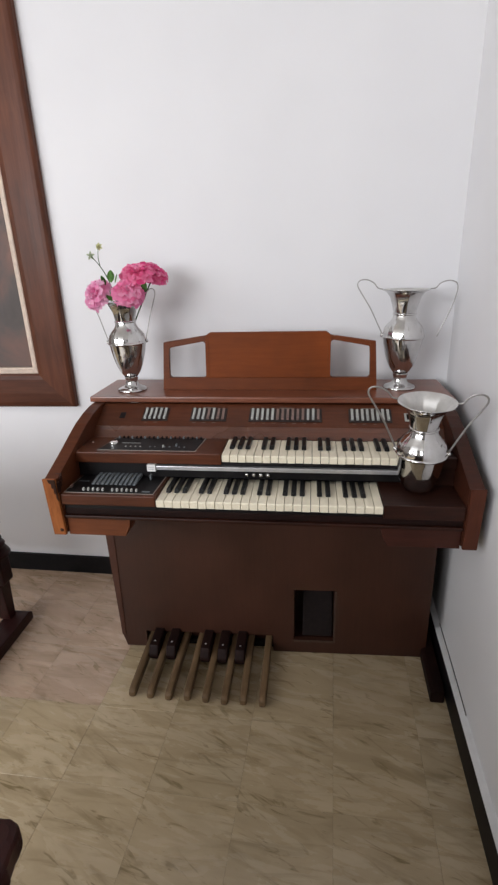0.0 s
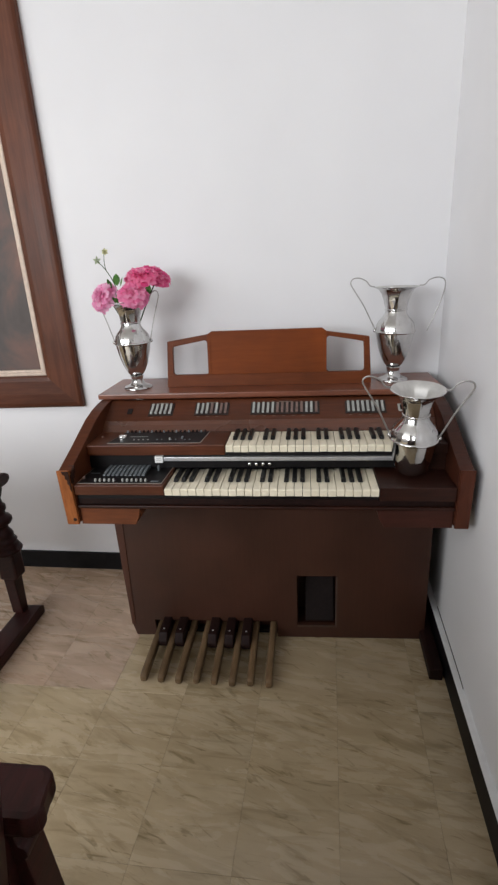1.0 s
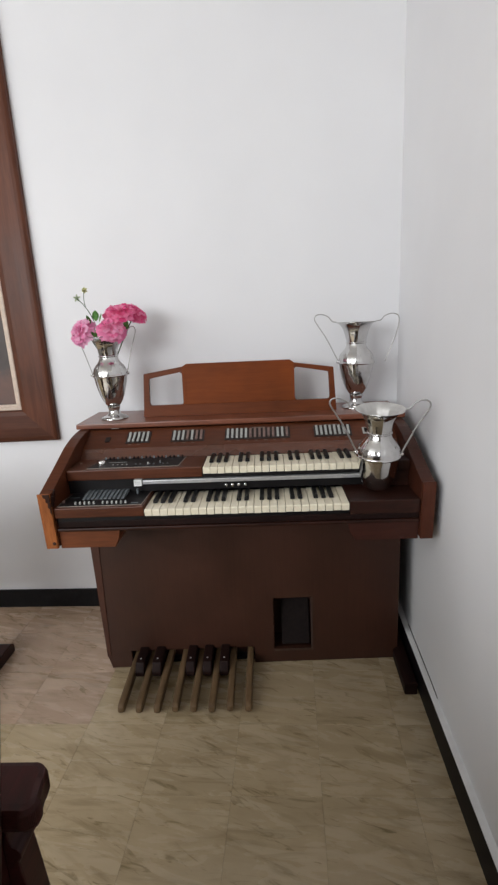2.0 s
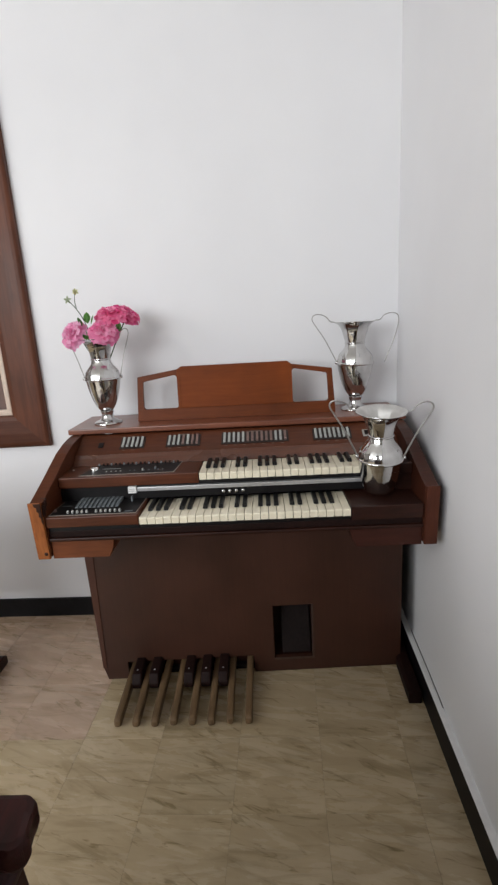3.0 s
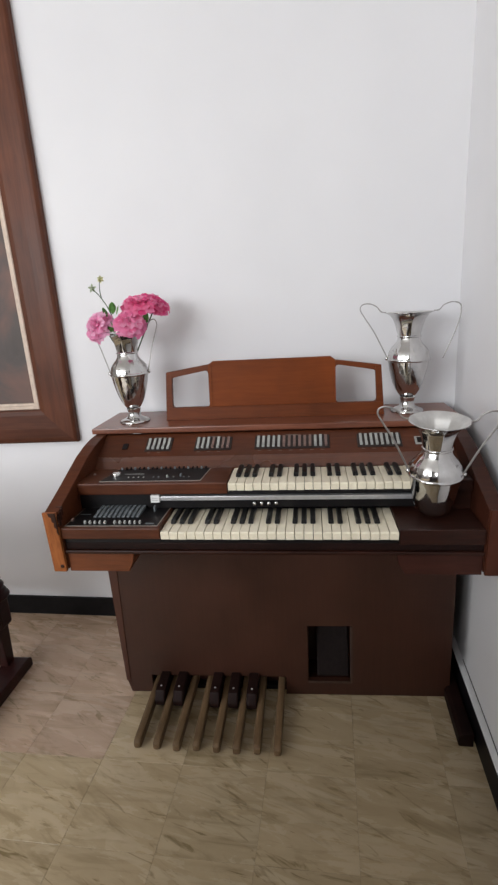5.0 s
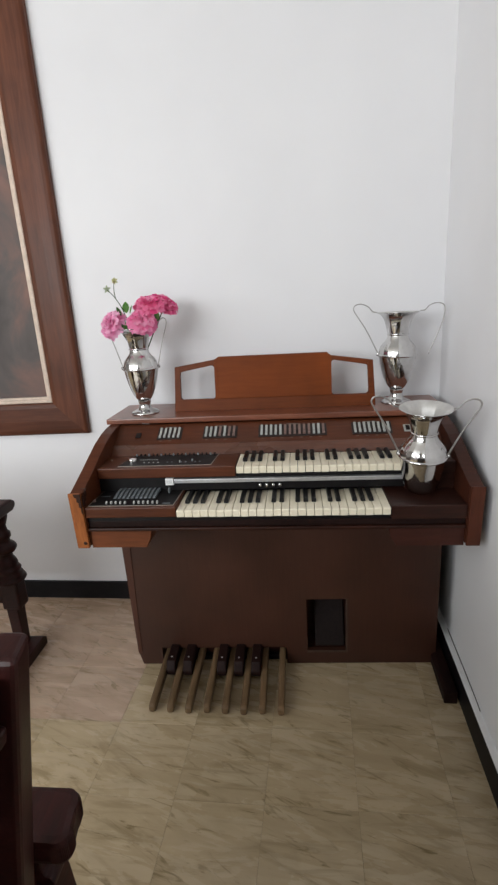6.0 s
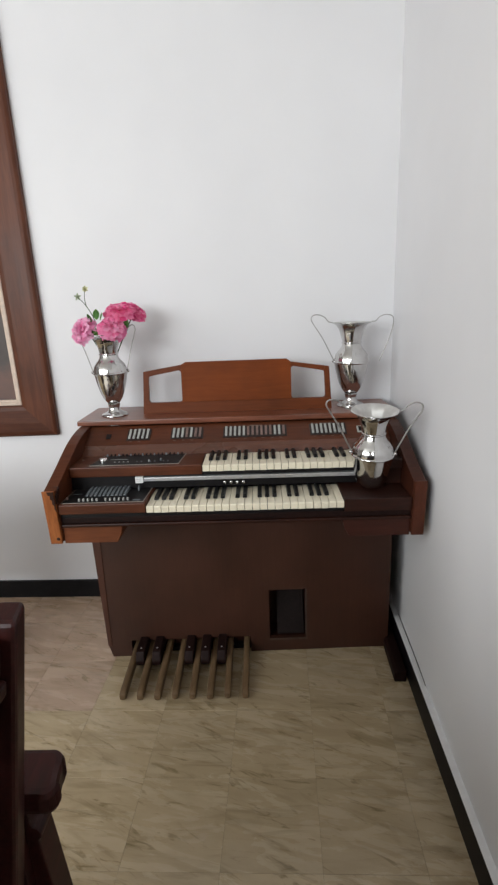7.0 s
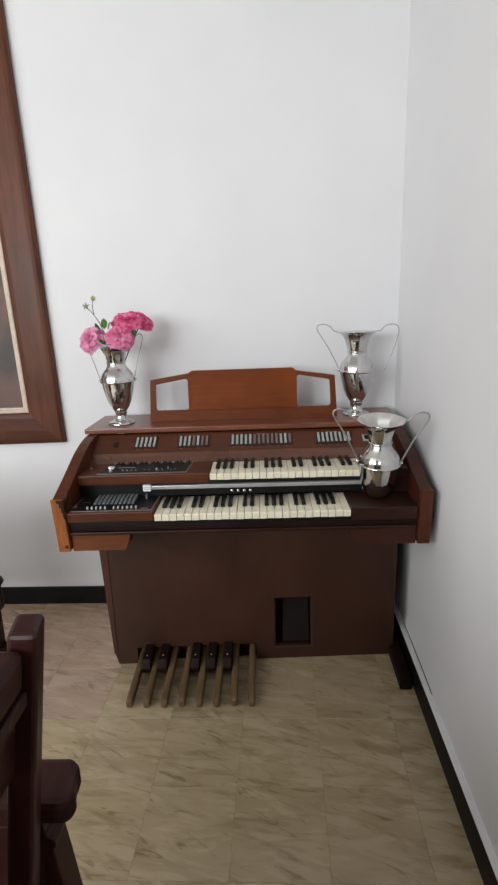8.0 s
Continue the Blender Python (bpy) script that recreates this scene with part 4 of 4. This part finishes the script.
sprig = thing("flower_sprig", Matrix.Translation((-0.215, -0.235, 1.145)), "thin green sprig with tiny yellow-green buds", "sprig")
part("stem", tube([(0.0, 0, -0.01), (-0.012, -0.006, 0.10), (-0.030, -0.012, 0.165), (-0.052, -0.016, 0.205), (-0.072, -0.018, 0.228)], 0.0018, 0.0012, 6), STEM, sprig, "", True)
part("twig", tube([(-0.047, -0.015, 0.196), (-0.050, -0.015, 0.222), (-0.048, -0.014, 0.250)], 0.0014, 0.0011, 6), STEM, sprig, "", True)
for p, n_, mt in (((-0.048, -0.014, 0.258), 6, BUD), ((-0.074, -0.018, 0.231), 5, PALEBUD)):
    bm = bmesh.new()
    for k in range(n_):
        t_ = bmesh.new()
        leaf_mesh(0.017 if mt is BUD else 0.014, 0.0036, 0.004, t_, Matrix.Translation(p) @ Matrix.Rotation(2 * math.pi * k / n_, 4, "Y") @ Matrix.Rotation(radians(-60 if mt is BUD else -25), 4, "X") @ Matrix.Rotation(radians(90), 4, "X"))
        me = bpy.data.meshes.new("tmp")
        t_.to_mesh(me)
        t_.free()
        bm.from_mesh(me)
        bpy.data.meshes.remove(me)
    part("bud_cluster", bm, mt, sprig, "tiny pale yellow flower" if mt is BUD else "half-open green bud")
for p, ln, wd, rot in (((-0.010, -0.03, 0.148), 0.038, 0.012, (70, 0, 10)), ((-0.030, -0.03, 0.140), 0.034, 0.009, (50, 0, 60)), ((0.098, -0.02, 0.150), 0.045, 0.010, (-75, 10, 20)), ((0.006, -0.04, 0.145), 0.030, 0.010, (60, 0, -55)), ((-0.020, -0.042, 0.088), 0.036, 0.012, (72, 0, -25)), ((-0.006, -0.046, 0.080), 0.032, 0.011, (66, 0, 20))):
    bm = leaf_mesh(ln, wd, 0.006, None, Matrix.Translation(p) @ Euler([radians(a) for a in rot]).to_matrix().to_4x4())
    part("leaf", bm, LEAF, sprig, "fresh green leaf", True)


# ---- dark wooden church furniture ----
# narrow board on the floor between the organ and the side wall
board = thing("wooden_board", pose(0.845, -0.40, 0, 0, 0, -2.2), "narrow dark brown wooden board lying along the baseboard", "board")
part("plank", prism([(-0.0235, 0.0), (0.0200, 0.0), (0.0200, 0.046), (-0.014, 0.046), (-0.0235, 0.036)], "y", -0.222, 0.25, 0.005), SHARPWOOD, board)

# kneeler bench by the back wall
kneeler = thing("prayer_bench", pose(-0.733, -0.512, 0), "dark-stained wooden prayer bench with a turned end post and sled foot", "bench")
part("sled_foot", prism([(0.0, 0.0), (0.62, 0.0), (0.62, 0.032), (0.60, 0.046), (0.0, 0.046)], "x", -0.042, 0.042, 0.004), PEW, kneeler).matrix_basis = pose(0, -0.45, 0)
part("sled_foot", prism([(0.0, 0.0), (0.62, 0.0), (0.62, 0.032), (0.60, 0.046), (0.0, 0.046)], "x", -0.762, -0.678, 0.004), PEW, kneeler).matrix_basis = pose(0, -0.45, 0)
part("end_block", box(-0.062, 0.010, 0.085, 0.150, 0.21, 0.325, 0.009), PEW, kneeler)
part("tapered_leg", prism([(0.098, 0.046), (0.138, 0.046), (0.146, 0.21), (0.090, 0.21)], "x", -0.052, -0.008, 0.004), PEW, kneeler)
part("tapered_leg", prism([(0.098, 0.046), (0.138, 0.046), (0.146, 0.36), (0.090, 0.36)], "x", -0.742, -0.698, 0.004), PEW, kneeler)
prof = [(0.056, 0.0), (0.060, 0.006), (0.057, 0.014), (0.048, 0.018), (0.051, 0.026), (0.046, 0.033), (0.044, 0.040), (0.047, 0.048), (0.042, 0.056), (0.036, 0.062), (0.039, 0.072), (0.034, 0.085), (0.025, 0.100), (0.025, 0.112), (0.037, 0.120), (0.045, 0.132), (0.045, 0.142), (0.038, 0.152), (0.026, 0.160), (0.026, 0.172), (0.032, 0.180), (0.032, 0.196), (0.024, 0.204), (0.021, 0.225), (0.028, 0.245), (0.033, 0.262), (0.030, 0.275)]
part("turned_post", lathe(prof, 24, None, (-0.029, 0.118, 0.325)), PEW, kneeler, "turned post with stacked beads", True)
part("arm_rest", prism([(-0.42, 0.60), (0.150, 0.60), (0.172, 0.612), (0.172, 0.632), (0.150, 0.645), (-0.42, 0.645)], "x", -0.078, 0.016, 0.008), PEW, kneeler)
part("seat", box(-0.72, -0.004, -0.33, -0.08, 0.36, 0.39, 0.005), PEW, kneeler)
part("stretcher", box(-0.72, -0.063, 0.10, 0.135, 0.23, 0.30, 0.004), PEW, kneeler)
# bench back is out of view, added to shade the wall behind it
part("back_post", prism([(-0.40, 0.046), (-0.36, 0.046), (-0.378, 0.85), (-0.424, 0.85)], "x", -0.06, -0.004, 0.004), PEW, kneeler)
part("back_post", prism([(-0.40, 0.046), (-0.36, 0.046), (-0.378, 0.85), (-0.424, 0.85)], "x", -0.776, -0.721, 0.004), PEW, kneeler)
part("back_panel", prism([(-0.392, 0.44), (-0.372, 0.44), (-0.386, 0.83), (-0.408, 0.83)], "x", -0.72, -0.061, 0.004), PEW, kneeler)

# pew in the middle of the room
pew = thing("church_pew", pose(-0.04, -1.5, 0), "dark-stained wooden pew with a rounded arm block and scrolled bracket", "pew")
lean_x = 0.16


def leaning(x0, x1, y0, y1, z0, z1, bevel=0.004):
    bm = box(x0, x1, y0, y1, z0, z1, bevel, None, 4)
    for v in bm.verts:
        v.co.x += (v.co.z - 0.6) * lean_x
    return bm


post = leaning(-0.018, 0.024, -0.090, -0.036, 0.0, 0.952, 0.012)
for v in post.verts:
    v.co.x += (-0.036 - v.co.y) * 0.22
part("back_post", post, PEW, pew)
for rail, x0, x1, z0, z1, bevel in (("top_rail", -0.026, 0.022, 0.872, 0.936, 0.018), ("moulding", -0.032, 0.026, 0.846, 0.8715, 0.008), ("back_panel", -0.012, 0.008, 0.735, 0.8455, 0.002), ("lower_rail", -0.012, 0.020, 0.36, 0.43, 0.004), ("recessed_panel", -0.030, -0.016, 0.431, 0.734, 0.002)):
    part(rail, leaning(x0, x1, -2.6, -0.091, z0, z1, bevel), PEW, pew)
part("skirt_panel", box(-0.085, -0.065, -2.6, -0.091, 0.0, 0.36, 0.002), PEW, pew)
part("seat", box(-0.50, -0.086, -2.6, 0.02, 0.40, 0.44, 0.006), PEW, pew)
pts = [(-0.06, -0.030)]
for cx, cy, r, first in ((0.045, -0.012, 0.018, -90), (0.030, 0.030, 0.026, -8)):
    pts += [(cx + r * math.cos(radians(first + 7 * k)), cy + r * math.sin(radians(first + 7 * k))) for k in range(14)]
pts.append((-0.06, 0.056))
part("arm_block", prism(pts, "z", 0.558, 0.603, 0.011), PEW, pew, "rounded dark maroon arm block")
part("arm_support", box(-0.075, -0.005, -0.03, 0.05, 0.0, 0.5575, 0.004), PEW, pew)
scroll = [(-0.0045, 0.557), (0.004, 0.557), (0.006, 0.518), (0.010, 0.509), (0.017, 0.506), (0.022, 0.498), (0.022, 0.489), (0.016, 0.481), (0.018, 0.462), (0.022, 0.420), (0.028, 0.350), (0.036, 0.260), (0.043, 0.160), (0.046, 0.0505), (-0.0045, 0.0505)]
part("scroll_bracket", prism(scroll, "y", -0.012, 0.040, 0.003), PEW, pew)
part("sled_foot", box(-0.35, 0.055, -0.032, 0.062, 0.0, 0.05, 0.006), PEW, pew)

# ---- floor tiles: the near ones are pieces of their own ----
T = 0.25
SKEW_X, SKEW_Y = 0.042, -0.018


def skewed(x, y):
    """The tile lines follow the two walls, which are not square to each other."""
    return x + 0.033 + SKEW_X * y, y + 0.009 + SKEW_Y * x


def skewed_tile(bm):
    for v in bm.verts:
        v.co.x, v.co.y = v.co.x + SKEW_X * v.co.y, v.co.y + SKEW_Y * v.co.x
    return bm


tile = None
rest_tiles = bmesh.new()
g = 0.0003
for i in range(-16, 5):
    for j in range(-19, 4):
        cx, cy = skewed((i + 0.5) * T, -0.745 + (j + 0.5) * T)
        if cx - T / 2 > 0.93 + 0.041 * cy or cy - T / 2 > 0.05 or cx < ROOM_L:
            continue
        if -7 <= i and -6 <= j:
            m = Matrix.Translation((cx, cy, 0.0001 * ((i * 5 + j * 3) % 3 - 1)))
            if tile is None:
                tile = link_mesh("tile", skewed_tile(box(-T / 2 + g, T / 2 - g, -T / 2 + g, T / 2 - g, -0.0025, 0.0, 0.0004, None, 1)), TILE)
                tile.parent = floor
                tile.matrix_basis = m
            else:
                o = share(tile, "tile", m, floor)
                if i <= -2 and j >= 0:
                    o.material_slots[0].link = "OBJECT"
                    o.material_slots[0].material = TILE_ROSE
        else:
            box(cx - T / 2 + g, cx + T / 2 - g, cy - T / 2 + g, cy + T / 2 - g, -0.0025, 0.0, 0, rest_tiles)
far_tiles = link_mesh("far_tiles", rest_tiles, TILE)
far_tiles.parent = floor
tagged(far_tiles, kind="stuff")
